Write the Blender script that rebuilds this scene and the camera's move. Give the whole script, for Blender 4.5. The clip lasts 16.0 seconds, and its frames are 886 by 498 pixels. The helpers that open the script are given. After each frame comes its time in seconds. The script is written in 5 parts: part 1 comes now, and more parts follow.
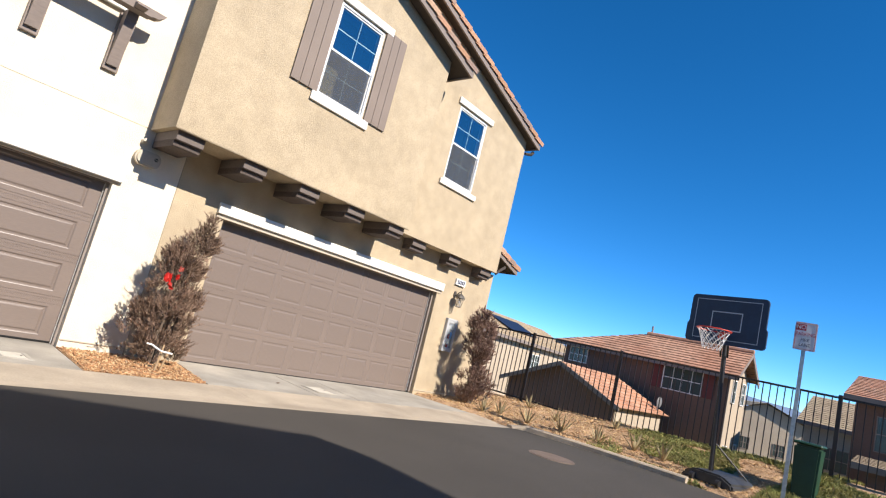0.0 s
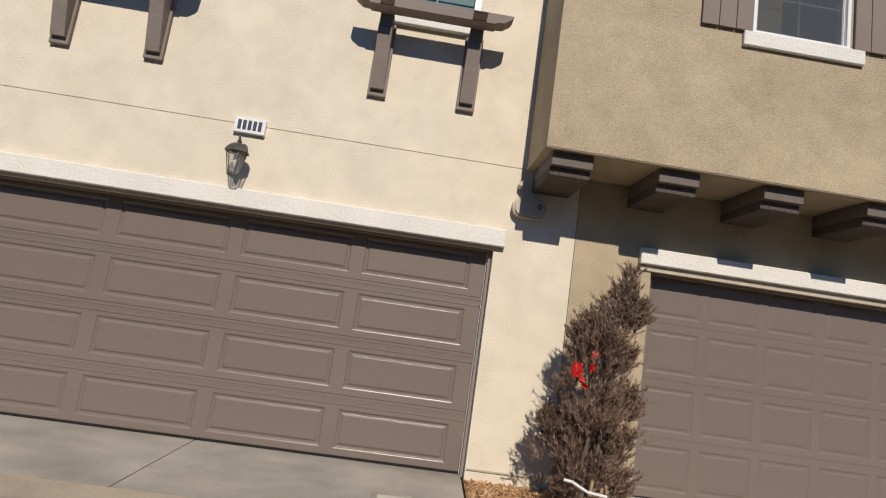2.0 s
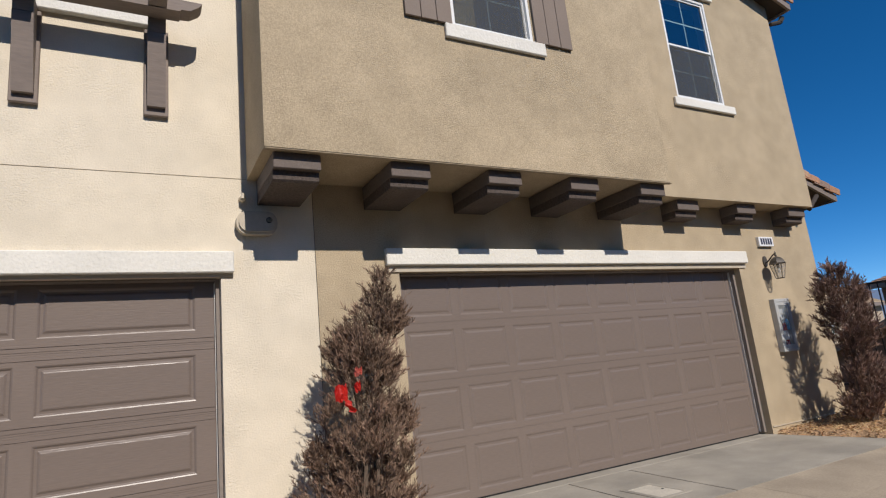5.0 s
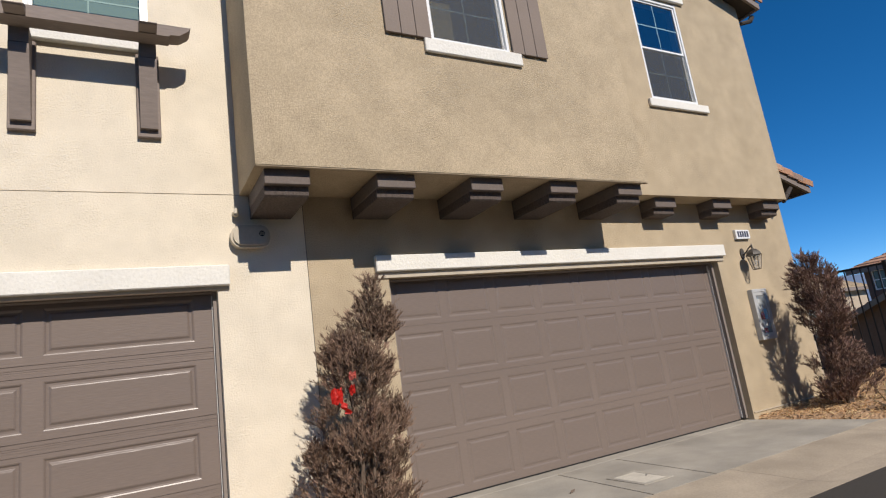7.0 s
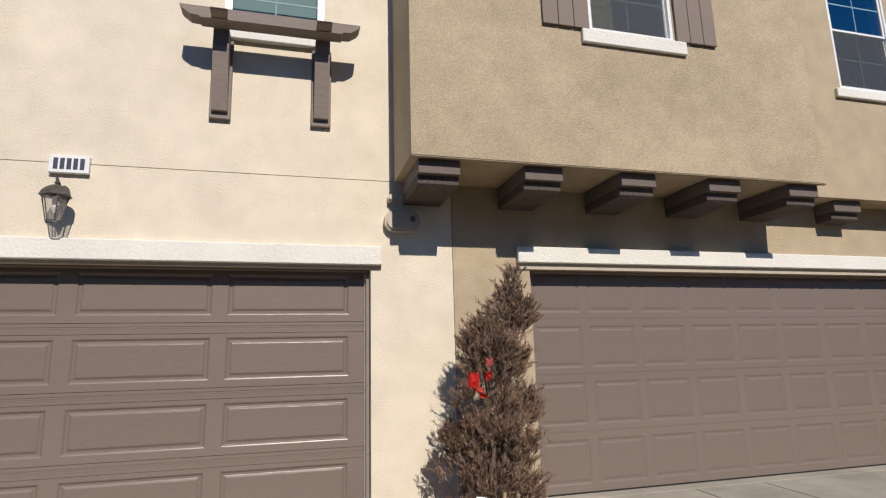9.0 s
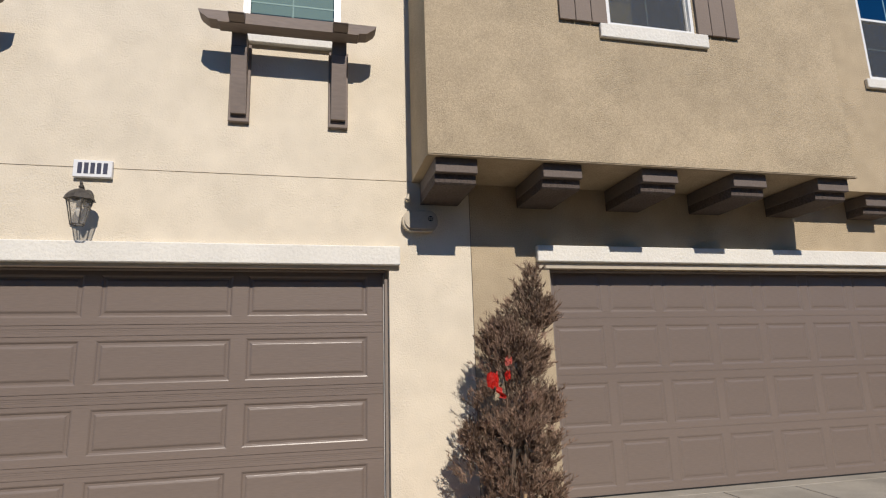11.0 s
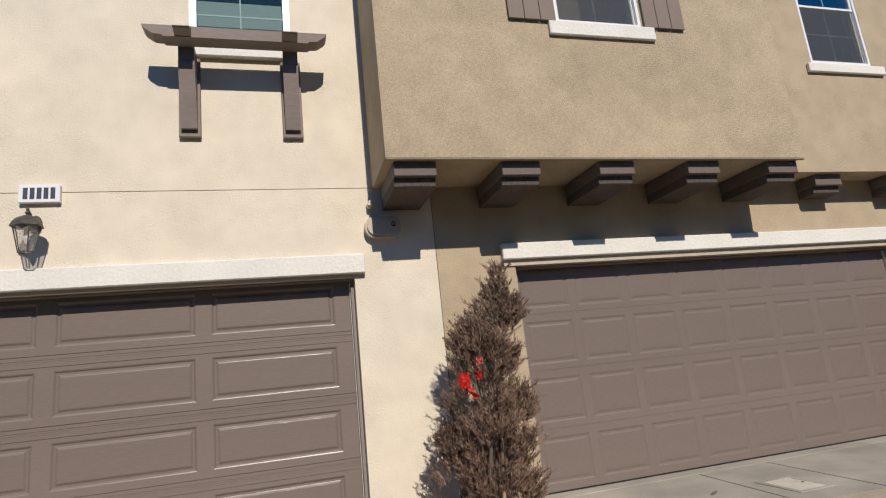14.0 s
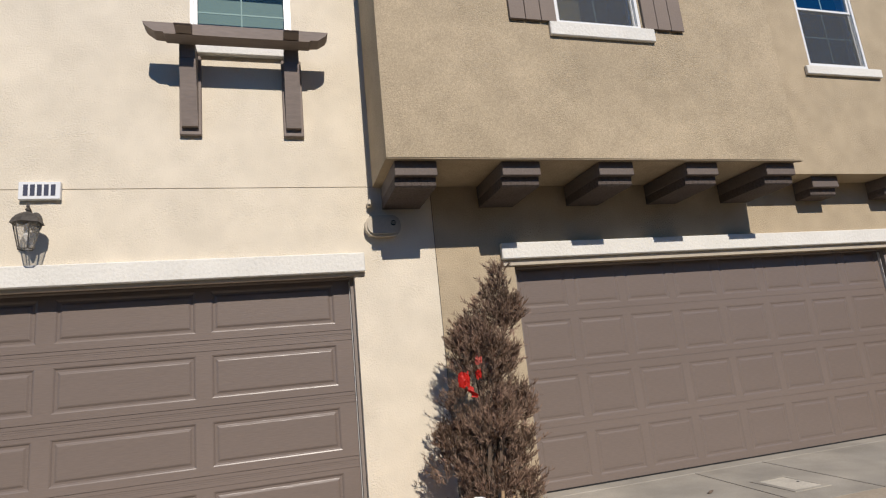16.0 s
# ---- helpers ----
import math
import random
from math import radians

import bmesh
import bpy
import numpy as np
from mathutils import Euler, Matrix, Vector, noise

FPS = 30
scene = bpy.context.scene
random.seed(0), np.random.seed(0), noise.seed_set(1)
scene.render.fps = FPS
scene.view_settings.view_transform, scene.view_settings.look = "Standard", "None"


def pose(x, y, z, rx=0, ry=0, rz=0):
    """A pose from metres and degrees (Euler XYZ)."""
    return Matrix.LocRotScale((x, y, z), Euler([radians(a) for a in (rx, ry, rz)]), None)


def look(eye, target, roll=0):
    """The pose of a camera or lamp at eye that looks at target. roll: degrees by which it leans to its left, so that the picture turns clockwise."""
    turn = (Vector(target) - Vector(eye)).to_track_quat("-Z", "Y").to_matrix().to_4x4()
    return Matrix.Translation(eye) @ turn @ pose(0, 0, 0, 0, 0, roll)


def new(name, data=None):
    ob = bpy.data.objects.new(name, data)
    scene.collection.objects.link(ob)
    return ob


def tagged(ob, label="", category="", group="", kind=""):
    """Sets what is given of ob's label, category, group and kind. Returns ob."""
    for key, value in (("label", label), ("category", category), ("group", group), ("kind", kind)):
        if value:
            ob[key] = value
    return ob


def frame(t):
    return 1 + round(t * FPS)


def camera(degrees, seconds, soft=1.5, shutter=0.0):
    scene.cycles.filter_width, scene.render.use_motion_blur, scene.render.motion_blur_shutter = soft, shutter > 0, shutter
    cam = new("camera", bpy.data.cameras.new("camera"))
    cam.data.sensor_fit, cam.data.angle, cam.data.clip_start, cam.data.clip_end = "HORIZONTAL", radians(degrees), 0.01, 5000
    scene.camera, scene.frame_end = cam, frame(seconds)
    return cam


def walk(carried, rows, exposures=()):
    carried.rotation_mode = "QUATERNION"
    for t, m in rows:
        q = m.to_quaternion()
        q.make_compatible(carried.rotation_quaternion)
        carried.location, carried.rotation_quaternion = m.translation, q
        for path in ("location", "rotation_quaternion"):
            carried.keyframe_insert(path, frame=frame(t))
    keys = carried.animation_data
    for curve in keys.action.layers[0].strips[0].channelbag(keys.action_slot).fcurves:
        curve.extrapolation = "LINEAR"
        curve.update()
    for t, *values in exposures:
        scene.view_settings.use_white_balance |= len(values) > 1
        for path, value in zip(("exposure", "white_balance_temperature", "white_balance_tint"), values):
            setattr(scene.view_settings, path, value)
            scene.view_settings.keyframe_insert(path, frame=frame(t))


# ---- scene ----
cam = camera(75.3, 16.0, 1.2)
PATH = [
    (0, (-4.114, -8.242, 1.128), (-2.656, -6.908, 1.439), 13.9),
    (0.5, (-3.485, -7.651, 1.156), (-2.22, -6.141, 1.501), 11.7),
    (1, (-2.912, -6.975, 1.165), (-2.021, -5.208, 1.453), 12.7),
    (1.5, (-2.595, -6.26, 1.247), (-2.317, -4.29, 1.447), 14.6),
    (2, (-2.394, -5.508, 1.205), (-2.285, -3.533, 1.5), 8.2),
    (2.5, (-2.25, -4.978, 1.214), (-1.884, -3.04, 1.541), 1.0),
    (3, (-2.125, -4.763, 1.175), (-1.539, -2.884, 1.531), -2.1),
    (3.5, (-2.126, -4.77, 1.17), (-1.46, -2.927, 1.568), -3.2),
    (4, (-2.137, -4.812, 1.155), (-1.372, -3.01, 1.565), -4.1),
    (4.5, (-2.189, -4.849, 1.177), (-1.324, -3.092, 1.584), -4.6),
    (4.7, (-2.198, -4.875, 1.184), (-1.281, -3.145, 1.591), -5.0),
    (6.8, (-2.292, -5.146, 1.192), (-1.315, -3.447, 1.592), -7.6),
    (7, (-2.281, -5.158, 1.195), (-1.313, -3.454, 1.593), -8.0),
    (7.5, (-2.252, -5.177, 1.193), (-1.308, -3.458, 1.583), -9.4),
    (8, (-2.303, -5.212, 1.195), (-1.465, -3.441, 1.596), -6.9),
    (8.5, (-2.357, -5.233, 1.228), (-1.764, -3.362, 1.615), -1.5),
    (11, (-2.306, -5.202, 1.193), (-1.857, -3.296, 1.597), -1.7),
    (11.5, (-2.298, -5.195, 1.182), (-1.82, -3.298, 1.594), -2.4),
    (12, (-2.301, -5.196, 1.195), (-1.81, -3.301, 1.603), -2.8),
    (12.5, (-2.273, -5.19, 1.187), (-1.754, -3.303, 1.6), -4.4),
    (13, (-2.248, -5.194, 1.184), (-1.713, -3.311, 1.595), -5.3),
    (13.5, (-2.246, -5.188, 1.154), (-1.711, -3.308, 1.576), -5.7),
    (14, (-2.238, -5.2, 1.177), (-1.694, -3.321, 1.591), -6.0),
    (14.5, (-2.251, -5.196, 1.17), (-1.718, -3.313, 1.588), -5.5),
    (15, (-2.247, -5.2, 1.187), (-1.709, -3.319, 1.599), -5.7),
    (15.5, (-2.242, -5.205, 1.192), (-1.697, -3.325, 1.6), -6.1),
    (16, (-2.272, -5.212, 1.186), (-1.716, -3.334, 1.593), -5.7),
]
EXPOSURE = [(t, stops, kelvin, 13) for t, stops, kelvin in ((0.0, 0.99, 7000), (0.5, 0.76, 7050), (1.0, 0.44, 7100), (1.5, 0.18, 7150), (2.0, 0.0, 7150), (2.5, -0.11, 7100), (3.5, -0.11, 6950), (4.5, -0.03, 6850), (7.0, 0.19, 6950), (8.0, 0.19, 6950), (8.7, 0.15, 6950), (9.6, 0.07, 6950), (11.0, 0.03, 7000), (14.5, 0.05, 6950), (16.0, 0.05, 6900))]
walk(cam, [(t, look(eye, target, roll)) for t, eye, target, roll in PATH], EXPOSURE)

# ---------------------------------------------------------------- light
SUN_UP, SUN_SIDE = radians(37.6), radians(-3.4)
world = bpy.data.worlds.new("sky")
world.use_nodes = True
scene.world = world
sky = world.node_tree.nodes.new("ShaderNodeTexSky")
sky.sky_type = "NISHITA"
sky.sun_disc = False
sky.sun_elevation, sky.sun_rotation = SUN_UP, math.pi + SUN_SIDE
sky.altitude = 3500
sky.air_density, sky.dust_density, sky.ozone_density = 0.75, 0.15, 5.0
vivid = world.node_tree.nodes.new("ShaderNodeHueSaturation")
vivid.inputs["Hue"].default_value, vivid.inputs["Saturation"].default_value, vivid.inputs["Value"].default_value = 0.497, 1.26, 1.34
world.node_tree.links.new(sky.outputs[0], vivid.inputs["Color"])
world.node_tree.links.new(vivid.outputs[0], world.node_tree.nodes["Background"].inputs[0])
world.node_tree.nodes["Background"].inputs[1].default_value = 0.10
sun_data = bpy.data.lights.new("sun", "SUN")
sun_data.energy, sun_data.angle, sun_data.color = 3.95, radians(0.53), (1.0, 0.965, 0.905)
sun = new("sun", sun_data)
sun.matrix_world = look((0, 0, 20), (20 * math.cos(SUN_UP) * math.sin(SUN_SIDE), 20 * math.cos(SUN_UP) * math.cos(SUN_SIDE), 20 - 20 * math.sin(SUN_UP)))


# ---------------------------------------------------------------- materials
def material(name, base, rough=0.8, metal=0.0, grain=0.0, grain_size=60.0, stain=0.0, stain_size=1.2, bump=0.0, bump_size=80.0, tint=None,
             stretch=(1, 1, 1), per_piece=0.0, sheen=0.5, detail=6.0, shades=(), by_island=False, mottle=0.0, mottle_size=6.0, patchy=0.0):
    """A painted or mineral surface: fine grain, wide stains and relief, in metres."""
    m = bpy.data.materials.new(name)
    m.use_nodes = True
    nt, bsdf = m.node_tree, m.node_tree.nodes["Principled BSDF"]
    link = nt.links.new
    bsdf.inputs["Roughness"].default_value = rough
    bsdf.inputs["Metallic"].default_value = metal
    bsdf.inputs["Specular IOR Level"].default_value = sheen
    coord = nt.nodes.new("ShaderNodeTexCoord")
    scale = nt.nodes.new("ShaderNodeMapping")
    scale.inputs["Scale"].default_value = stretch
    link(coord.outputs["Object"], scale.inputs[0])

    def fuzz(size, depth=detail, seed=0.0):
        n = nt.nodes.new("ShaderNodeTexNoise")
        n.inputs["Scale"].default_value, n.inputs["Detail"].default_value = size, depth
        if seed:
            off = nt.nodes.new("ShaderNodeMapping")
            off.inputs["Location"].default_value = (seed, seed * 1.7, seed * 0.3)
            link(scale.outputs[0], off.inputs[0])
            link(off.outputs[0], n.inputs["Vector"])
        else:
            link(scale.outputs[0], n.inputs["Vector"])
        return n.outputs["Fac"]

    def spread(fac, low, high):
        r = nt.nodes.new("ShaderNodeMapRange")
        r.inputs["From Min"].default_value, r.inputs["From Max"].default_value = 0.3, 0.7
        r.inputs["To Min"].default_value, r.inputs["To Max"].default_value = low, high
        link(fac, r.inputs["Value"])
        return r.outputs[0]

    def blend(kind, fac, a, b):
        x = nt.nodes.new("ShaderNodeMix")
        x.data_type, x.blend_type = "RGBA", kind
        for sock, val in ((x.inputs["Factor"], fac), (x.inputs["A"], a), (x.inputs["B"], b)):
            if hasattr(val, "is_linked"):
                link(val, sock)
            else:
                sock.default_value = val
        return x.outputs["Result"]

    colour = (*base, 1)
    if shades:
        ramp = nt.nodes.new("ShaderNodeValToRGB")
        ramp.color_ramp.interpolation = "CONSTANT"
        while len(ramp.color_ramp.elements) < len(shades):
            ramp.color_ramp.elements.new(0.5)
        for k, shade in enumerate(shades):
            ramp.color_ramp.elements[k].position, ramp.color_ramp.elements[k].color = k / len(shades), (*shade, 1)
        source = nt.nodes.new("ShaderNodeNewGeometry").outputs["Random Per Island"] if by_island else nt.nodes.new("ShaderNodeObjectInfo").outputs["Random"]
        link(source, ramp.inputs[0])
        colour = ramp.outputs[0]
    if tint:
        colour = blend("MIX", spread(fuzz(stain_size, 4, 3.1), 0, 1), colour, (*tint, 1))
    value = None
    for amount, size, seed in ((grain, grain_size, 0.0), (stain, stain_size, 7.7), (mottle, mottle_size, 4.4)):
        if amount:
            s = spread(fuzz(size, detail, seed), 1 - amount, 1 + amount)
            if value is None:
                value = s
            else:
                mul = nt.nodes.new("ShaderNodeMath")
                mul.operation = "MULTIPLY"
                link(value, mul.inputs[0]), link(s, mul.inputs[1])
                value = mul.outputs[0]
    if per_piece:
        info = nt.nodes.new("ShaderNodeObjectInfo")
        r = nt.nodes.new("ShaderNodeMapRange")
        r.inputs["To Min"].default_value, r.inputs["To Max"].default_value = 1 - per_piece, 1 + per_piece
        link(info.outputs["Random"], r.inputs["Value"])
        if value is None:
            value = r.outputs[0]
        else:
            mul = nt.nodes.new("ShaderNodeMath")
            mul.operation = "MULTIPLY"
            link(value, mul.inputs[0]), link(r.outputs[0], mul.inputs[1])
            value = mul.outputs[0]
    if value is not None:
        grey = nt.nodes.new("ShaderNodeCombineColor")
        for n in range(3):
            link(value, grey.inputs[n])
        colour = blend("MULTIPLY", 1.0, colour, grey.outputs[0])
    if hasattr(colour, "is_linked"):
        link(colour, bsdf.inputs["Base Color"])
    else:
        bsdf.inputs["Base Color"].default_value = colour
    if bump:
        b = nt.nodes.new("ShaderNodeBump")
        b.inputs["Strength"].default_value, b.inputs["Distance"].default_value = 1.0, bump
        link(fuzz(bump_size, 8, 1.3), b.inputs["Height"])
        if patchy:
            link(spread(fuzz(patchy, 3, 5.9), 0.12, 1.0), b.inputs["Strength"])
        link(b.outputs[0], bsdf.inputs["Normal"])
    return m


def glass_material(name, tint=(0.8, 0.86, 0.86), ior=2.4):
    """Window glass: clear, with a mirror gloss that grows with the angle."""
    m = bpy.data.materials.new(name)
    m.use_nodes = True
    nt = m.node_tree
    nt.nodes.remove(nt.nodes["Principled BSDF"])
    clearer = nt.nodes.new("ShaderNodeBsdfTransparent")
    clearer.inputs[0].default_value = (*tint, 1)
    gloss = nt.nodes.new("ShaderNodeBsdfGlossy")
    gloss.inputs["Roughness"].default_value = 0.01
    wave = nt.nodes.new("ShaderNodeTexNoise")
    wave.inputs["Scale"].default_value = 2.5
    ripple = nt.nodes.new("ShaderNodeBump")
    ripple.inputs["Strength"].default_value, ripple.inputs["Distance"].default_value = 0.25, 0.01
    nt.links.new(wave.outputs["Fac"], ripple.inputs["Height"]), nt.links.new(ripple.outputs[0], gloss.inputs["Normal"])
    fres = nt.nodes.new("ShaderNodeFresnel")
    fres.inputs[0].default_value = ior
    last = nt.nodes.new("ShaderNodeMixShader")
    nt.links.new(fres.outputs[0], last.inputs[0])
    nt.links.new(clearer.outputs[0], last.inputs[1]), nt.links.new(gloss.outputs[0], last.inputs[2])
    nt.links.new(last.outputs[0], nt.nodes["Material Output"].inputs[0])
    return m


def screen_material(name, base, cover):
    """A fine woven mesh: part thread, part gap."""
    m = bpy.data.materials.new(name)
    m.use_nodes = True
    nt = m.node_tree
    thread = nt.nodes["Principled BSDF"]
    thread.inputs["Base Color"].default_value, thread.inputs["Roughness"].default_value = (*base, 1), 0.7
    gap = nt.nodes.new("ShaderNodeBsdfTransparent")
    mix = nt.nodes.new("ShaderNodeMixShader")
    mix.inputs[0].default_value = cover
    nt.links.new(gap.outputs[0], mix.inputs[1]), nt.links.new(thread.outputs[0], mix.inputs[2])
    nt.links.new(mix.outputs[0], nt.nodes["Material Output"].inputs[0])
    return m


CREAM = material("cream_stucco", (0.69, 0.618, 0.498), 0.92, mottle=0.045, mottle_size=5.0, grain=0.07, grain_size=110, stain=0.05, stain_size=1.8, bump=0.009, bump_size=75, patchy=3.2,  tint=(0.71, 0.635, 0.51), sheen=0.2)
TAN = material("tan_stucco", (0.462, 0.374, 0.258), 0.92, grain=0.20, grain_size=100, stain=0.08, stain_size=1.5, mottle=0.07, mottle_size=4.5, bump=0.0135, bump_size=80, patchy=2.2, tint=(0.425, 0.345, 0.237), sheen=0.15)
TAN_EDGE = material("tan_drip_edge", (0.36, 0.29, 0.20), 0.8, grain=0.1, grain_size=40, stain=0.1, stain_size=3)
TRIM = material("white_trim_stucco", (0.72, 0.70, 0.64), 0.85, grain=0.05, grain_size=50, stain=0.05, stain_size=2, bump=0.006, bump_size=34, sheen=0.3)
WOOD = material("brown_painted_wood", (0.225, 0.184, 0.160), 0.7, grain=0.08, grain_size=45, stain=0.08, stain_size=3, bump=0.0022, bump_size=45, stretch=(0.25, 1, 1), sheen=0.3)
# Both corbel browns sit below WOOD to hold the overhang's shade.
CORBEL = material("shade_darkened_corbel_brown", (0.150, 0.122, 0.106), 0.75, grain=0.10, grain_size=45, stain=0.08, stain_size=3, bump=0.003, bump_size=45, sheen=0.3)
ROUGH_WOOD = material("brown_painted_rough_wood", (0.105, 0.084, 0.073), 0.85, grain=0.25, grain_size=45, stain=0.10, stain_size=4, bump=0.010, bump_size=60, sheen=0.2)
# Eave shade is mixed into this brown; the gutter pipes share it.
SOFFIT = material("shade_darkened_soffit", (0.062, 0.051, 0.044), 0.8, grain=0.1, grain_size=40, stain=0.1, stain_size=3, bump=0.003, bump_size=40, sheen=0.2)
SHUTTER = material("brown_shutter_paint", (0.22, 0.175, 0.145), 0.7, grain=0.06, grain_size=60, stain=0.05, stain_size=2, bump=0.002, bump_size=60, sheen=0.3)
DOOR = material("brown_garage_steel", (0.186, 0.148, 0.127), 0.34, grain=0.06, grain_size=130, stain=0.06, stain_size=1.4, bump=0.0012, bump_size=90, stretch=(0.12, 1, 1), sheen=0.45)
JAMB = material("brown_jamb_paint", (0.22, 0.185, 0.16), 0.7, grain=0.08, grain_size=40, stain=0.06, stain_size=2, bump=0.002, bump_size=60)
WEATHER = material("white_weather_strip", (0.62, 0.60, 0.56), 0.6, grain=0.05, grain_size=30)
VINYL = material("white_window_vinyl", (0.78, 0.79, 0.78), 0.35, grain=0.02, grain_size=20)
GRILLE = material("teal_white_grille", (0.42, 0.58, 0.60), 0.4, grain=0.02, grain_size=20)
GLASS = glass_material("window_glass", (0.80, 0.87, 0.87), 4.4)
SCREEN = screen_material("grey_insect_screen", (0.075, 0.080, 0.080), 0.40)
TEAL = glass_material("blind_glass", (0.72, 0.86, 0.83), 1.9)
BLIND_BAR = material("grey_teal_grille", (0.20, 0.28, 0.28), 0.5, grain=0.02, grain_size=20)
BLIND = material("teal_white_blind", (0.165, 0.225, 0.225), 0.7, grain=0.03, grain_size=20)
# Near-black colour stands in for unlit rooms; garage ceiling and door backs share it.
DARK = material("unlit_room_black", (0.03, 0.03, 0.032), 0.9, grain=0.1, grain_size=4)
CURTAIN = material("yellow_curtain", (0.45, 0.37, 0.18), 0.9, grain=0.1, grain_size=10)
CONCRETE = material("pale_concrete", (0.385, 0.352, 0.295), 0.85, mottle=0.07, mottle_size=4.0, grain=0.10, grain_size=90, stain=0.20, stain_size=1.3, bump=0.002, bump_size=120, tint=(0.315, 0.292, 0.25), sheen=0.3)
CURB = material("kerb_concrete", (0.40, 0.335, 0.255), 0.88, grain=0.10, grain_size=60, stain=0.18, stain_size=1.7, bump=0.003, bump_size=90, sheen=0.3)
LID = material("pale_lid_concrete", (0.54, 0.50, 0.42), 0.85, grain=0.12, grain_size=70, stain=0.12, stain_size=5, bump=0.002, bump_size=90, sheen=0.3)
KERB_GREY = material("weathered_kerb", (0.40, 0.33, 0.25), 0.9, grain=0.14, grain_size=40, stain=0.2, stain_size=2.0, bump=0.004, bump_size=70, sheen=0.2)
ASPHALT = material("asphalt", (0.060, 0.053, 0.045), 0.9, grain=0.25, grain_size=140, stain=0.12, stain_size=0.7, bump=0.004, bump_size=160, sheen=0.35)
STRAW = material("straw_mulch", (0.42, 0.275, 0.165), 0.95, grain=0.4, grain_size=45, stain=0.25, stain_size=3, bump=0.02, bump_size=40, sheen=0.1)
STRAW_CHIP = material("straw_chip", (0.55, 0.40, 0.24), 0.9, grain=0.2, grain_size=25, sheen=0.2, shades=((0.58, 0.40, 0.21), (0.40, 0.24, 0.12), (0.52, 0.33, 0.17), (0.64, 0.48, 0.27), (0.30, 0.19, 0.10), (0.50, 0.29, 0.15)), by_island=True)
MULCHBED = material("mulch_bed", (0.36, 0.225, 0.13), 0.95, grain=0.4, grain_size=45, stain=0.25, stain_size=3, bump=0.02, bump_size=40, sheen=0.1)
CHIP = material("wood_chip", (0.50, 0.31, 0.18), 0.9, grain=0.2, grain_size=25, sheen=0.2, shades=((0.56, 0.36, 0.19), (0.36, 0.19, 0.09), (0.48, 0.27, 0.13), (0.62, 0.45, 0.26), (0.25, 0.14, 0.08), (0.45, 0.22, 0.11)), by_island=True)
SOIL = material("dry_hill_soil", (0.30, 0.24, 0.15), 0.95, grain=0.3, grain_size=6, stain=0.25, stain_size=0.3, bump=0.05, bump_size=4, tint=(0.18, 0.19, 0.08), sheen=0.1)
TILE = material("terracotta_tile", (0.36, 0.205, 0.135), 0.85, grain=0.2, grain_size=20, stain=0.2, stain_size=2.5, bump=0.004, bump_size=40, sheen=0.2, shades=((0.40, 0.22, 0.14), (0.30, 0.20, 0.15), (0.44, 0.25, 0.15), (0.25, 0.175, 0.14), (0.36, 0.20, 0.12), (0.42, 0.27, 0.18)))
IRON = material("black_fence_paint", (0.026, 0.020, 0.018), 0.5, grain=0.2, grain_size=30)
PLATE = material("white_plaque", (0.74, 0.75, 0.76), 0.45, grain=0.03, grain_size=20)
INK = material("dark_blue_ink", (0.03, 0.035, 0.07), 0.6, grain=0.05, grain_size=20)
LAMP_METAL = material("weathered_bronze_metal", (0.075, 0.066, 0.056), 0.6, metal=0.2, grain=0.25, grain_size=50, stain=0.2, stain_size=9, bump=0.001, bump_size=80)
# The grey-blue share of this mix stands in for sky reflected in the door.
LAMP_GLASS = screen_material("reflection_grey_clear_door", (0.46, 0.51, 0.54), 0.36)
SEEDED = screen_material("seeded_lantern_glass", (0.50, 0.47, 0.42), 0.30)
BULB = material("white_bulb", (0.75, 0.73, 0.68), 0.3, grain=0.02, grain_size=20)
BOXGREY = material("beige_plastic", (0.46, 0.40, 0.31), 0.55, grain=0.06, grain_size=30, stain=0.06, stain_size=6)
PLATE_GREY = material("grey_cabinet_paint", (0.43, 0.44, 0.44), 0.5, grain=0.04, grain_size=20)
HOLE = material("black_hole", (0.01, 0.01, 0.01), 0.9, grain=0.1, grain_size=20)
DISH = material("grey_dish_paint", (0.16, 0.16, 0.165), 0.6, grain=0.08, grain_size=10)
STEEL = material("galvanised_steel", (0.45, 0.45, 0.44), 0.42, metal=0.7, grain=0.15, grain_size=25, stain=0.15, stain_size=5)
RED = material("red_enamel", (0.50, 0.02, 0.02), 0.35, grain=0.06, grain_size=20)
BLUE = material("blue_label", (0.07, 0.42, 0.78), 0.5, grain=0.06, grain_size=20)
RIBBON = material("red_ribbon", (0.72, 0.03, 0.02), 0.55, grain=0.12, grain_size=30)
PINK = material("pale_red_ribbon", (0.80, 0.22, 0.17), 0.55, grain=0.12, grain_size=30)
BARK = material("grey_brown_bark", (0.13, 0.095, 0.07), 0.95, grain=0.3, grain_size=40, stain=0.2, stain_size=6, bump=0.004, bump_size=60)
LEAF = material("dry_brown_leaf", (0.235, 0.150, 0.105), 0.75, grain=0.25, grain_size=14, stain=0.30, stain_size=4.0, tint=(0.19, 0.132, 0.095), sheen=0.15, shades=((0.30, 0.190, 0.138), (0.25, 0.162, 0.118), (0.35, 0.226, 0.167), (0.21, 0.141, 0.103)), by_island=True)
LEAF_RED = material("purple_brown_leaf", (0.23, 0.138, 0.115), 0.7, grain=0.25, grain_size=14, stain=0.35, stain_size=4.0, tint=(0.19, 0.12, 0.085), sheen=0.25, shades=((0.25, 0.145, 0.12), (0.19, 0.118, 0.095), (0.28, 0.18, 0.15)), by_island=True)
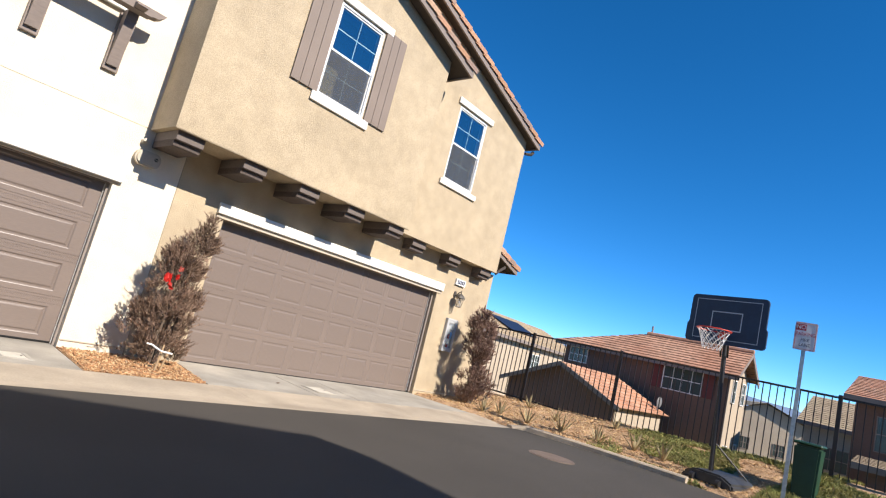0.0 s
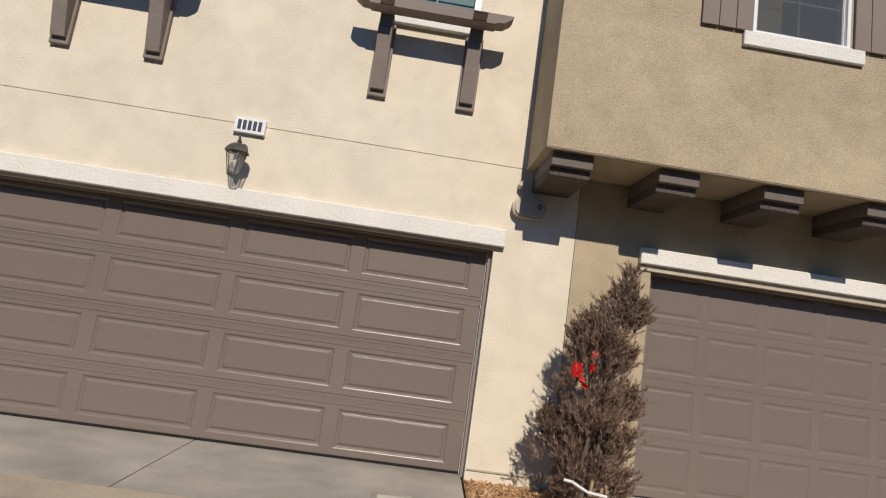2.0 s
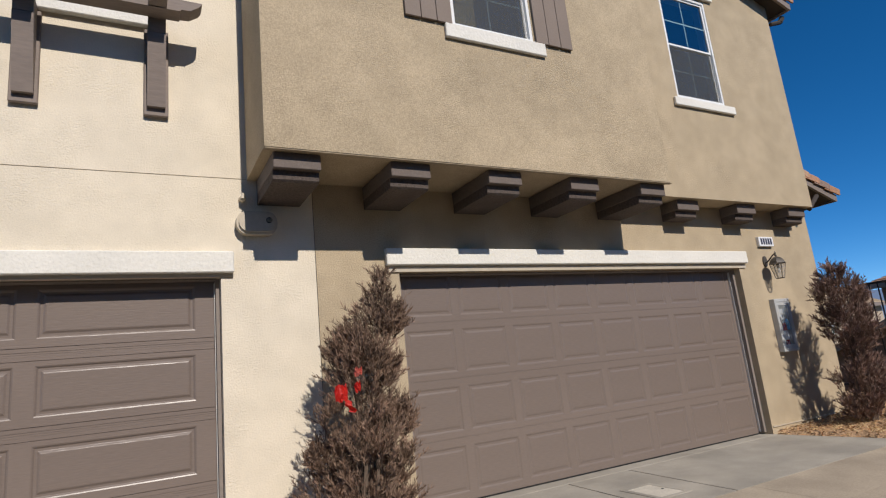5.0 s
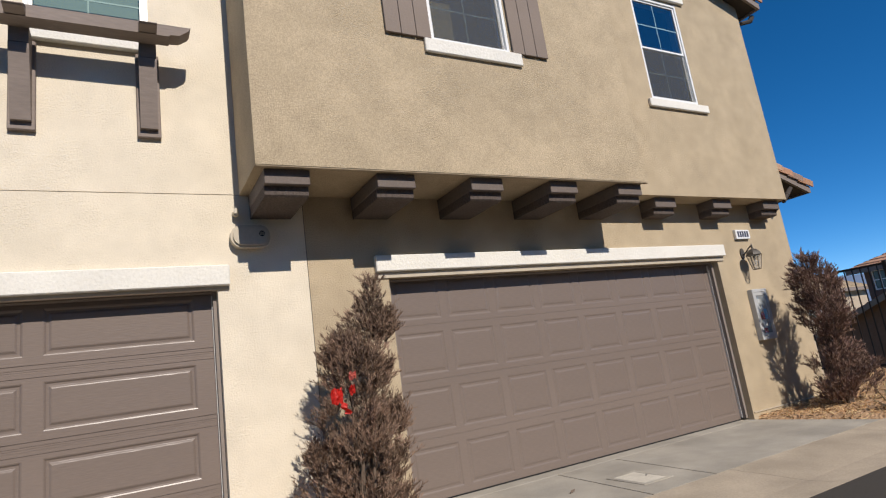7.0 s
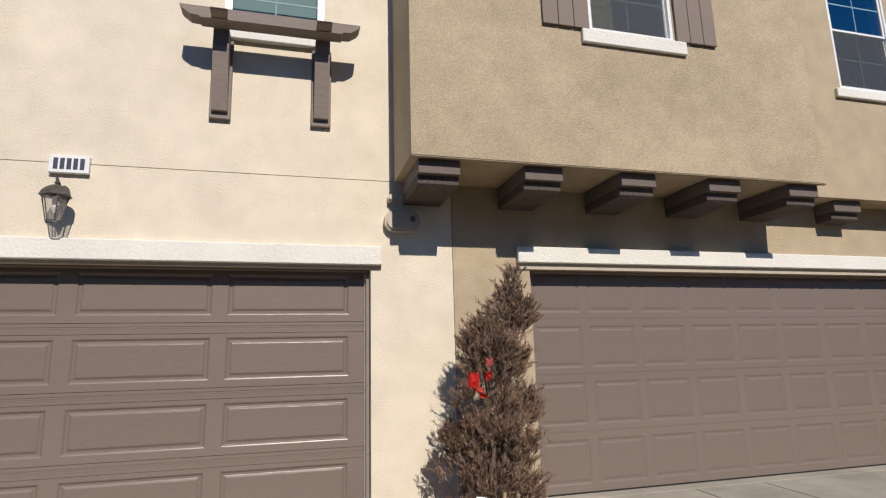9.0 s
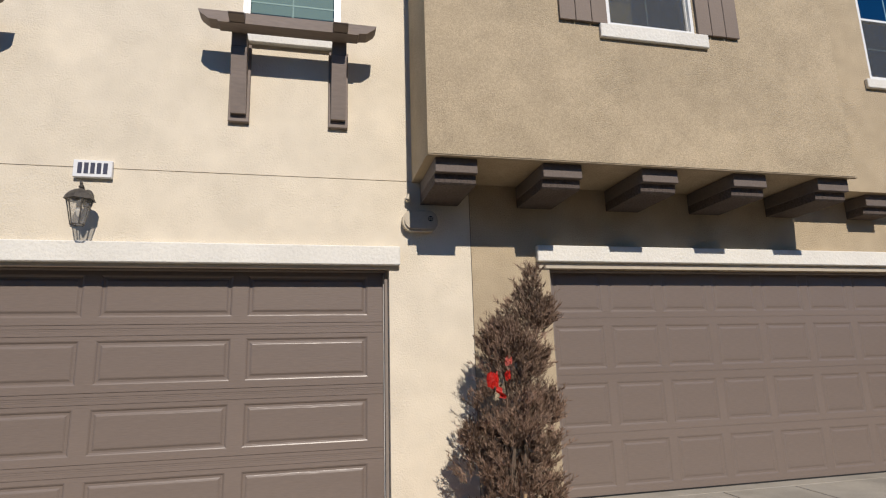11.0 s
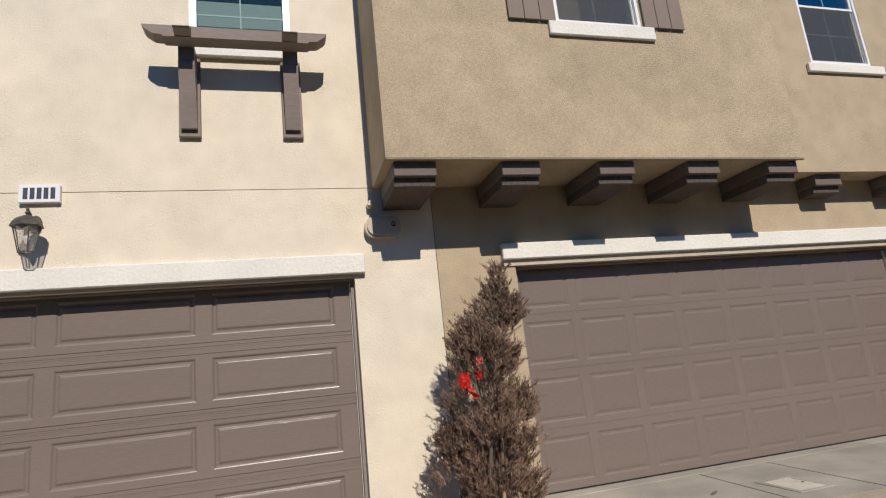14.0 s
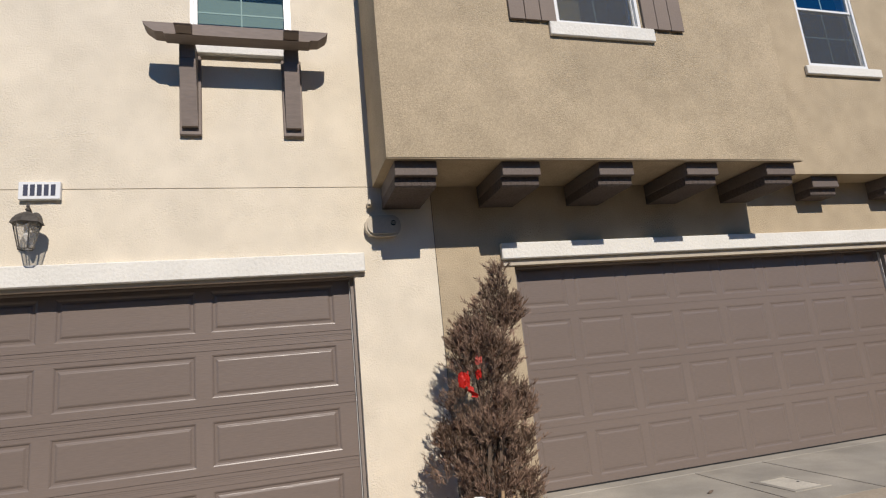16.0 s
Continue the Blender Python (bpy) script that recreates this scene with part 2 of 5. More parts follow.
STAKE = material("wooden_stake", (0.34, 0.23, 0.13), 0.85, grain=0.2, grain_size=40, stain=0.1, stain_size=5)
TIE = material("white_plant_tie", (0.75, 0.75, 0.74), 0.5, grain=0.03, grain_size=20)
IRON_LID = material("brown_iron_lid", (0.15, 0.108, 0.078), 0.7, grain=0.2, grain_size=40, stain=0.15, stain_size=5, bump=0.004, bump_size=50)
BACKBOARD = material("dark_backboard_plastic", (0.006, 0.034, 0.082), 0.75, grain=0.1, grain_size=20, stain=0.1, stain_size=4)
LINE = material("grey_line_paint", (0.30, 0.42, 0.55), 0.5, grain=0.05, grain_size=20)
RIM = material("red_rim_paint", (0.55, 0.04, 0.02), 0.4, grain=0.08, grain_size=20)
NET = material("white_net_cord", (0.72, 0.72, 0.72), 0.8, grain=0.05, grain_size=60)
POLE = material("black_pole_paint", (0.022, 0.021, 0.022), 0.45, grain=0.15, grain_size=20)
BASE = material("black_base_plastic", (0.035, 0.036, 0.038), 0.5, grain=0.2, grain_size=12, stain=0.25, stain_size=5)
BIN = material("green_bin_plastic", (0.008, 0.045, 0.022), 0.5, grain=0.08, grain_size=15, stain=0.1, stain_size=4)
SIGNFACE = material("white_sign_sheet", (0.72, 0.72, 0.73), 0.45, grain=0.03, grain_size=20)
SIGNRED = material("red_sign_ink", (0.50, 0.03, 0.03), 0.5, grain=0.05, grain_size=20)
AGAVE = material("dry_agave_leaf", (0.24, 0.23, 0.13), 0.75, grain=0.15, grain_size=20, stain=0.3, stain_size=6, tint=(0.33, 0.24, 0.13))
GRASS = material("green_ground_cover", (0.25, 0.265, 0.08), 0.85, grain=0.25, grain_size=12, stain=0.4, stain_size=2.5, tint=(0.30, 0.27, 0.10))
# Shaded copy of BEIGE_STUCCO: the brown holds the shade of alley-facing walls.
SHADED_STUCCO = material("shade_brown_house_stucco", (0.160, 0.096, 0.072), 0.92, grain=0.08, grain_size=12, stain=0.08, stain_size=0.8, bump=0.006, bump_size=40)
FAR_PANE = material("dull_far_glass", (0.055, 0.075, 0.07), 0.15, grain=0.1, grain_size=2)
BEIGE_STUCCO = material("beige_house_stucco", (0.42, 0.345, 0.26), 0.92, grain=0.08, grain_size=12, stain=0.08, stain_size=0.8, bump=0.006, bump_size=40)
FAR_TILE = material("far_roof_tile", (0.43, 0.215, 0.135), 0.88, grain=0.25, grain_size=5, stain=0.18, stain_size=0.6, tint=(0.48, 0.28, 0.185), sheen=0.2)
FAR_TILE_TAN = material("tan_roof_tile", (0.40, 0.31, 0.20), 0.92, grain=0.2, grain_size=5, stain=0.12, stain_size=0.8, tint=(0.33, 0.25, 0.17), sheen=0.15)
MAROON = material("maroon_shutter_paint", (0.14, 0.03, 0.025), 0.7, grain=0.08, grain_size=12)
SOLAR = material("dark_solar_cell", (0.010, 0.013, 0.028), 0.45, grain=0.05, grain_size=8)
# Distance haze is painted into the blue of the hills.
HAZE = material("hazy_mountain", (0.16, 0.22, 0.32), 0.98, grain=0.1, grain_size=0.01, stain=0.15, stain_size=0.002, sheen=0.0)


# ---------------------------------------------------------------- mesh helpers
def box(bm, x0, x1, y0, y1, z0, z1, bevel=0.0, turn=None):
    got = bmesh.ops.create_cube(bm, size=1.0, matrix=Matrix.LocRotScale(((x0 + x1) / 2, (y0 + y1) / 2, (z0 + z1) / 2), None, (x1 - x0, y1 - y0, z1 - z0)))
    verts = got["verts"]
    if bevel:
        edges = list({e for v in verts for e in v.link_edges})
        verts = [v for v in bmesh.ops.bevel(bm, geom=edges, offset=bevel, segments=1, affect="EDGES")["verts"]]
    if turn is not None:
        bmesh.ops.transform(bm, matrix=turn, verts=list({v for v in verts}))
    return bm


def prism(bm, outline, axis, a, b):
    """An outline of (u, v) pushed along an axis: along x it lies in (y, z), along y in (x, z), along z in (x, y)."""
    def spot(u, v, w):
        return {"x": (w, u, v), "y": (u, w, v), "z": (u, v, w)}[axis]
    low = [bm.verts.new(spot(u, v, a)) for u, v in outline]
    high = [bm.verts.new(spot(u, v, b)) for u, v in outline]
    n = len(outline)
    faces = [bm.faces.new(low), bm.faces.new(high[::-1])]
    for i in range(n):
        faces.append(bm.faces.new((low[i], high[i], high[(i + 1) % n], low[(i + 1) % n])))
    bmesh.ops.recalc_face_normals(bm, faces=faces)
    return bm


def rod(bm, a, b, r0, r1=None, sides=8):
    a, b = Vector(a), Vector(b)
    way = b - a
    m = Matrix.Translation((a + b) / 2) @ way.to_track_quat("Z", "Y").to_matrix().to_4x4()
    bmesh.ops.create_cone(bm, cap_ends=True, segments=sides, radius1=r0, radius2=r0 if r1 is None else r1, depth=way.length, matrix=m)
    return bm


def ring(bm, centre, radius, thick, sides=24, flat=6):
    cs = []
    for i in range(sides):
        a = 2 * math.pi * i / sides
        out = Vector((math.cos(a), math.sin(a), 0))
        cs.append([bm.verts.new(Vector(centre) + out * (radius + thick * math.cos(b)) + Vector((0, 0, thick * math.sin(b))))
                   for b in (2 * math.pi * k / flat for k in range(flat))])
    for i in range(sides):
        p, q = cs[i], cs[(i + 1) % sides]
        for k in range(flat):
            bm.faces.new((p[k], q[k], q[(k + 1) % flat], p[(k + 1) % flat]))
    return bm


def mesh_of(name, bm, mat, smooth=False):
    bmesh.ops.recalc_face_normals(bm, faces=bm.faces[:])
    me = bpy.data.meshes.new(name)
    bm.to_mesh(me)
    bm.free()
    me.materials.append(mat)
    if smooth:
        me.shade_smooth()
    return me


def part(name, bm, mat, parent=None, label="", smooth=False):
    """One mesh object, under a thing or a part; with no parent, a thing by itself."""
    ob = new(name, bm if isinstance(bm, bpy.types.Mesh) else mesh_of(name, bm, mat, smooth))
    if parent is not None:
        ob.parent = parent
        ob.matrix_parent_inverse = Matrix.Identity(4)
    if label:
        tagged(ob, label)
    return ob


def thing(name, place, label, category, group="", kind="", turn=0):
    ob = new(name)
    ob.matrix_basis = pose(*place, 0, 0, turn)
    return tagged(ob, label, category, group, kind)


def fresh():
    return bmesh.new()


def wall_with_holes(bm, x0, x1, z0, z1, y0, y1, holes):
    """A wall slab between y0 and y1 with holes (x0, x1, z0, z1) that go through."""
    xs = sorted({x0, x1, *(h[0] for h in holes), *(h[1] for h in holes)})
    zs = sorted({z0, z1, *(h[2] for h in holes), *(h[3] for h in holes)})

    def solid(i, k):
        if not (0 <= i < len(xs) - 1 and 0 <= k < len(zs) - 1):
            return False
        cx, cz = (xs[i] + xs[i + 1]) / 2, (zs[k] + zs[k + 1]) / 2
        return not any(h[0] < cx < h[1] and h[2] < cz < h[3] for h in holes)
    grid = {}

    def v(i, j, k):
        key = (i, j, k)
        if key not in grid:
            grid[key] = bm.verts.new((xs[i], (y0, y1)[j], zs[k]))
        return grid[key]
    for i in range(len(xs) - 1):
        for k in range(len(zs) - 1):
            if not solid(i, k):
                continue
            for j in (0, 1):
                bm.faces.new((v(i, j, k), v(i + 1, j, k), v(i + 1, j, k + 1), v(i, j, k + 1)))
            if not solid(i - 1, k):
                bm.faces.new((v(i, 0, k), v(i, 1, k), v(i, 1, k + 1), v(i, 0, k + 1)))
            if not solid(i + 1, k):
                bm.faces.new((v(i + 1, 0, k), v(i + 1, 1, k), v(i + 1, 1, k + 1), v(i + 1, 0, k + 1)))
            if not solid(i, k - 1):
                bm.faces.new((v(i, 0, k), v(i + 1, 0, k), v(i + 1, 1, k), v(i, 1, k)))
            if not solid(i, k + 1):
                bm.faces.new((v(i, 0, k + 1), v(i + 1, 0, k + 1), v(i + 1, 1, k + 1), v(i, 1, k + 1)))
    return bm


def pane_mesh(corners, mat):
    """A single sheet of glass, its corners anticlockwise as seen from outside."""
    me = bpy.data.meshes.new("pane")
    me.from_pydata(corners, [], [tuple(range(len(corners)))])
    me.materials.append(mat)
    return me


def glass_sheet(name, corners, mat, parent, label=""):
    ob = part(name, pane_mesh(corners, mat), mat, parent, label)
    ob.visible_shadow = False
    return ob


def upright(x0, x1, y, z0, z1):
    return [(x0, y, z0), (x1, y, z0), (x1, y, z1), (x0, y, z1)]


# ---------------------------------------------------------------- ground, road and paving
ROAD_EDGE, APRON_EDGE = -2.42, -1.42
CURB_LINE = [(5.22, -2.425), (5.34, -2.45), (5.46, -2.58), (5.56, -2.95), (5.64, -3.45), (5.70, -4.05), (5.74, -4.7), (5.76, -5.35), (5.76, -14.5)]
KERB_LINE = CURB_LINE[:-1]


def berm_height(x, y):
    """The planted bank between the kerb and the fence, and the hillside that falls away behind it."""
    rise = 0.03 + (float(np.interp(y, (-12, -6, -4.5, -3.2, -2.0, -1.0), (0.55, 0.45, 0.37, 0.34, 0.27, 0.21))) - 0.03) * max(0.0, min(1.0, (x - 5.9) / 2.4))
    if y > -0.6:
        rise *= max(0.6, 1 - 0.3 * (y + 0.6))
    fall = max(0.0, x - 8.6)
    return rise - 3.6 * (1 - math.exp(-fall / 6.0)) - 0.004 * max(0.0, x - 40)


def ground_height(x, y):
    if x > 5.0:
        blend = min(1.0, (x - 5.0) / 0.8)
        return -0.30 + (berm_height(x, y) + 0.22) * blend
    return -0.30


bm = fresh()
axis_x = sorted({*[-400, -150, -60, -30, -15, -8, -2, 2, 4.2], *[5 + 0.35 * k for k in range(12)], *[9.5 + 1.2 * k for k in range(14)], 30, 38, 50, 70, 110, 200, 420, 900, 2400})
axis_y = sorted({*[-900, -400, -150, -60, -30, -20], *[-14 + 0.6 * k for k in range(30)], 6, 9, 14, 20, 32, 60, 150, 400, 900})
rows_v = [[bm.verts.new((x, y, ground_height(x, y) - 0.13 + (0.1 * noise.noise((x * 0.4, y * 0.4, 0)) if x > 9 else 0))) for y in axis_y] for x in axis_x]
for i in range(len(axis_x) - 1):
    for j in range(len(axis_y) - 1):
        bm.faces.new((rows_v[i][j], rows_v[i + 1][j], rows_v[i + 1][j + 1], rows_v[i][j + 1]))
tagged(part("ground", bm, SOIL, smooth=True), "dry brown hillside soil falling away behind the fence", "ground", kind="structure")

bm = fresh()
outline = [(-40, -14.5), (5.76, -14.5)] + [p for p in CURB_LINE[-2:0:-1]] + [(5.22, ROAD_EDGE), (-40, ROAD_EDGE)]
prism(bm, outline, "z", -0.30, -0.085)
tagged(part("road", bm, ASPHALT), "smooth dark asphalt alley", "road", kind="structure")

# gutter strip along the road, cast in slabs with a dished face
GUTTER = [(ROAD_EDGE, -0.30), (ROAD_EDGE, -0.083), (ROAD_EDGE + 0.30, -0.098), (APRON_EDGE - 0.35, -0.082), (APRON_EDGE - 0.006, -0.072), (APRON_EDGE - 0.006, -0.30)]
pavement = tagged(new("pavement"), "pale concrete garage apron and gutter with cut joints", "pavement", kind="structure")
for a, b in ((-13.5, -9.6), (-9.6, -6.6), (-6.6, -2.715), (-2.715, 0.02), (0.02, 2.50), (2.50, 4.62), (4.62, 5.34)):
    bm = prism(fresh(), GUTTER, "x", a + 0.0025, b - 0.0025)
    part("gutter_slab", bm, CURB, pavement)


def apron(x0, x1, y0, y1, z_front, z_back, skew=0.0, skew_end=0.0):
    b = fresh()
    v = [b.verts.new(p) for p in ((x0 + skew, y0, z_front), (x1 + skew_end, y0, z_front), (x1, y1, z_back), (x0, y1, z_back))]
    w = [b.verts.new((u.co.x, u.co.y, -0.30)) for u in v]
    b.faces.new(v), b.faces.new(w[::-1])
    for i in range(4):
        b.faces.new((v[i], w[i], w[(i + 1) % 4], v[(i + 1) % 4]))
    return part("apron_slab", b, CONCRETE, pavement)


G = 0.008
apron(-11.9, -1.64, APRON_EDGE, 0.44, -0.080, -0.074, 0, -0.11)
apron(-0.02, 5.03, APRON_EDGE, 0.44, -0.079, -0.070, -0.20, 0.15)
apron(-12.0, -6.75, APRON_EDGE, 0.45, -0.072, -0.066)
apron(-6.75 + G, -4.11 - G, APRON_EDGE, 0.45, -0.072, -0.066)
apron(-4.11 + G, -1.60, APRON_EDGE, 0.45, -0.072, -0.066, 0, -0.11)
apron(-0.05, 1.61 - G, APRON_EDGE, -0.045, -0.070, -0.062, -0.22, -0.11)
apron(1.61 + G, 2.43 - G, APRON_EDGE, -0.045, -0.070, -0.062, -0.11, -0.12)
apron(2.43 + G, 5.06, APRON_EDGE, -0.045, -0.070, -0.062, -0.12, 0.18)
part("door_sill", box(fresh(), -0.05, 5.06, -0.040, 0.45, -0.2, -0.0605, 0.004), CONCRETE, pavement, "pale smooth concrete sill under the garage door")


def lid(x0, x1, y0, y1, z, name, label, tilt=0.0):
    ob = thing(name, ((x0 + x1) / 2, (y0 + y1) / 2, z), label, "utility cover")
    ob.matrix_basis = ob.matrix_basis @ pose(0, 0, 0, tilt)
    w, d = (x1 - x0) / 2, (y1 - y0) / 2
    b = fresh()
    wall = 0.045
    box(b, -w, w, -d, -d + wall, -0.01, 0.004), box(b, -w, w, d - wall, d, -0.01, 0.004)
    box(b, -w, -w + wall, -d + wall, d - wall, -0.01, 0.004), box(b, w - wall, w, -d + wall, d - wall, -0.01, 0.004)
    part("rim", b, CONCRETE, ob)
    part("cover_plate", box(fresh(), -w + wall + 0.006, w - wall - 0.006, -d + wall + 0.006, d - wall - 0.006, -0.01, 0.0035, 0.001), LID, ob, "pale concrete lid")
    part("lift_hole", rod(fresh(), (w * 0.5, 0, 0.0), (w * 0.5, 0, 0.006), 0.012), HOLE, ob)
    return ob


lid(-2.42, -2.10, -1.17, -0.77, -0.070, "utility_cover", "pale rectangular utility cover set in the apron")
lid(1.70, 2.08, -1.15, -0.66, -0.0660, "utility_cover", "pale rectangular utility cover set in the apron", 0.42)

leaf = thing("dry_leaf", (1.16, -0.78, -0.064), "small curled dry brown leaf on concrete", "leaf", turn=25)
bm = fresh()
for i in range(6):
    u0, u1 = i / 6, (i + 1) / 6
    h0, h1 = 0.012 * math.sin(math.pi * u0) + 0.002, 0.012 * math.sin(math.pi * u1) + 0.002
    bm.faces.new([bm.verts.new(p) for p in ((0.09 * u0, -h0, 0.004 + 0.010 * u0), (0.09 * u1, -h1, 0.004 + 0.010 * u1), (0.09 * u1, h1, 0.012 + 0.006 * u1), (0.09 * u0, h0, 0.012 + 0.006 * u0))])
bmesh.ops.remove_doubles(bm, verts=bm.verts[:], dist=0.0005)
bmesh.ops.solidify(bm, geom=bm.faces[:], thickness=0.002)
part("blade", bm, BARK, leaf)

manhole = thing("manhole_cover", (3.68, -4.13, -0.085), "brown round iron manhole cover in asphalt", "manhole cover")
part("collar", rod(fresh(), (0, 0, -0.05), (0, 0, 0.003), 0.335, sides=40), IRON_LID, manhole)
part("iron_lid", rod(fresh(), (0, 0, -0.04), (0, 0, 0.008), 0.30, sides=40), IRON_LID, manhole)

# kerb round the planted bank
bm = fresh()
prof = [(0.0, -0.30), (0.0, -0.015), (0.02, 0.008), (0.14, 0.008), (0.15, -0.30)]
loops = []
for i, (x, y) in enumerate(KERB_LINE):
    a = Vector(KERB_LINE[max(i - 1, 0)])
    c = Vector(KERB_LINE[min(i + 1, len(KERB_LINE) - 1)])
    way = (c - a).normalized()
    side = Vector((-way.y, way.x))
    loops.append([bm.verts.new((x + side.x * u, y + side.y * u, z + (0 if i > 1 else -0.05))) for u, z in prof])
for p, q in zip(loops, loops[1:]):
    for k in range(len(prof)):
        bm.faces.new((p[k], q[k], q[(k + 1) % len(prof)], p[(k + 1) % len(prof)]))
bm.faces.new(loops[0]), bm.faces.new(loops[-1][::-1])
tagged(part("kerb", bm, KERB_GREY), "weathered concrete kerb curving round the planted bank", "kerb", kind="structure")


# ---------------------------------------------------------------- mulch beds
def chips_over(name, spots, label, seed, base, size=(0.02, 0.065), mat=CHIP):
    rng = random.Random(seed)
    verts, faces = [], []
    for x, y, z in spots:
        l, w, t = rng.uniform(*size), rng.uniform(0.005, 0.014), rng.uniform(0.003, 0.007)
        m = Matrix.Translation((x - base[0], y - base[1], z - base[2])) @ Euler((rng.gauss(0, 0.35), rng.gauss(0, 0.35), rng.uniform(0, 6.3))).to_matrix().to_4x4()
        k = len(verts)
        for sx, sy, sz in ((-1, -1, -1), (1, -1, -1), (1, 1, -1), (-1, 1, -1), (-0.9, -0.8, 1), (0.8, -0.9, 1), (0.9, 0.8, 1), (-0.8, 0.9, 1)):
            verts.append(m @ Vector((sx * l / 2, sy * w / 2, sz * t / 2)))
        faces += [(k + 4, k + 5, k + 6, k + 7), (k, k + 1, k + 5, k + 4), (k + 1, k + 2, k + 6, k + 5), (k + 2, k + 3, k + 7, k + 6), (k + 3, k, k + 4, k + 7)]
    me = bpy.data.meshes.new(name)
    me.from_pydata(verts, [], faces)
    me.materials.append(mat)
    ob = new(name, me)
    ob.location = base
    return tagged(ob, label, "mulch", kind="stuff")


BED = [(-1.60, 0.0), (-1.70, -1.41), (-0.28, -1.41), (-0.06, 0.0)]
bm = prism(fresh(), BED, "z", -0.30, -0.075)
tagged(part("mulch_bed", bm, MULCHBED), "bed of reddish-brown wood mulch between the driveways", "mulch bed", kind="structure")
rng = random.Random(4)
spots = []
while len(spots) < 4200:
    x, y = rng.uniform(-1.7, -0.05), rng.uniform(-1.42, -0.02)
    if -1.60 + 0.071 * y < x - 0.02 and x + 0.02 < -0.06 + 0.156 * y:
        spots.append((x, y, -0.070 + rng.uniform(0, 0.014) + 0.03 * math.exp(-((x + 0.7) ** 2 + (y + 0.7) ** 2) / 0.15)))
chips_over("mulch_chips", spots, "loose reddish-brown wood chips", 5, (-0.85, -0.7, -0.075))

# bank: a fine sheet from the kerb up to the fence
bm = fresh()
nx, ny = 26, 60
grid = []
for i in range(nx + 1):
    row = []
    for j in range(ny + 1):
        y = 0.9 - 14.4 * j / ny
        if y > -2.3:
            x_low = float(np.interp(y, (-2.3, -1.75, -1.43, -1.40, 0.0), (5.28, 5.34, 5.34, 5.215, 5.055)))
        else:
            x_low = 5.36
            for (xa, ya), (xb, yb) in zip(CURB_LINE, CURB_LINE[1:]):
                if yb <= y <= ya:
                    x_low = xa + (xb - xa) * (ya - y) / max(ya - yb, 1e-6) + 0.13
        u = i / nx
        x = x_low - 0.03 + (8.93 - x_low) * max(0.004 if i else 0.0, u)
        z = (-0.035 if i else -0.13) + (berm_height(x, y) + 0.035) * min(1, u * 1.6) + 0.035 * noise.noise((x * 2.2, y * 2.2, 1.0)) * min(1, 4 * u)
        row.append(bm.verts.new((x, y, z)))
    grid.append(row)
for i in range(nx):
    for j in range(ny):
        bm.faces.new((grid[i][j], grid[i + 1][j], grid[i + 1][j + 1], grid[i][j + 1]))
BANK = [[v.co.copy() for v in row] for row in grid]
tagged(part("mulch_bank", bm, STRAW, smooth=True), "sloping bank of dry mulch with patchy ground cover", "mulch bank", kind="structure")


def on_bank(u, w):
    """A place on the bank: u from the kerb to the fence, w from the house along it, both 0 to 1."""
    a, b = min(u, 0.9999) * nx, min(w, 0.9999) * ny
    i, j = int(a), int(b)
    p = BANK[i][j].lerp(BANK[i + 1][j], a - i)
    q = BANK[i][j + 1].lerp(BANK[i + 1][j + 1], a - i)
    return p.lerp(q, b - j)


rng = random.Random(8)
spots = []
for _ in range(11000):
    p = on_bank(rng.random(), rng.uniform(0.02, 0.5))
    spots.append((p.x, p.y, p.z + rng.uniform(0.0, 0.012)))
chips_over("mulch_chips", spots, "loose dry wood chips on the bank", 9, (6.5, -3.0, 0.0), (0.03, 0.11), STRAW_CHIP)

# low green ground cover on the lower end of the bank
rng = random.Random(12)
verts, faces = [], []
for _ in range(17000):
    u, w = rng.random(), rng.uniform(0.27, 0.62)
    if rng.random() > min(1.0, (w - 0.28) * 9 + 0.4 * (u - 0.6)) or noise.noise((u * 3.0, w * 16.0, 4.0)) < -0.10:
        continue
    p = on_bank(u, w)
    for _ in range(3):
        l, a = rng.uniform(0.03, 0.10), rng.uniform(0, 6.3)
        out = Vector((math.cos(a), math.sin(a), 0))
        wide = Vector((-out.y, out.x, 0)) * rng.uniform(0.006, 0.014)
        k = len(verts)
        tip = p + out * l * rng.uniform(0.3, 0.9) + Vector((0, 0, l * rng.uniform(0.3, 0.9)))
        verts += [p - wide, p + wide, (p + tip) / 2 + wide * 0.8 + Vector((0, 0, 0.015)), tip, (p + tip) / 2 - wide * 0.8 + Vector((0, 0, 0.015))]
        faces.append((k, k + 1, k + 2, k + 3, k + 4))
me = bpy.data.meshes.new("ground_cover")
me.from_pydata(verts, [], faces)
me.materials.append(GRASS)
tagged(new("ground_cover", me), "patchy green and yellow ground cover on the bank", "ground cover", kind="stuff")


# ---------------------------------------------------------------- the two houses: walls
D1 = (-6.605, -1.598, -0.07, 2.098)
D2 = (-0.010, 5.04, -0.035, 2.115)
WIN_C = (-2.975, -2.055, 4.345, 5.80)
WIN_L = (-6.03, -5.11, 4.345, 5.80)
JOINT = 2.950
bm = wall_with_holes(fresh(), -12.0, -0.808, -0.25, JOINT - 0.004, 0.0, 0.34, [(D1[0], D1[1], -0.3, D1[3])])
tagged(part("wall_cream_lower", bm, CREAM), "cream stucco garage wall", "wall", kind="structure")
bm = wall_with_holes(fresh(), -12.0, -0.808, JOINT + 0.004, 7.4, 0.0, 0.30, [WIN_C, WIN_L])
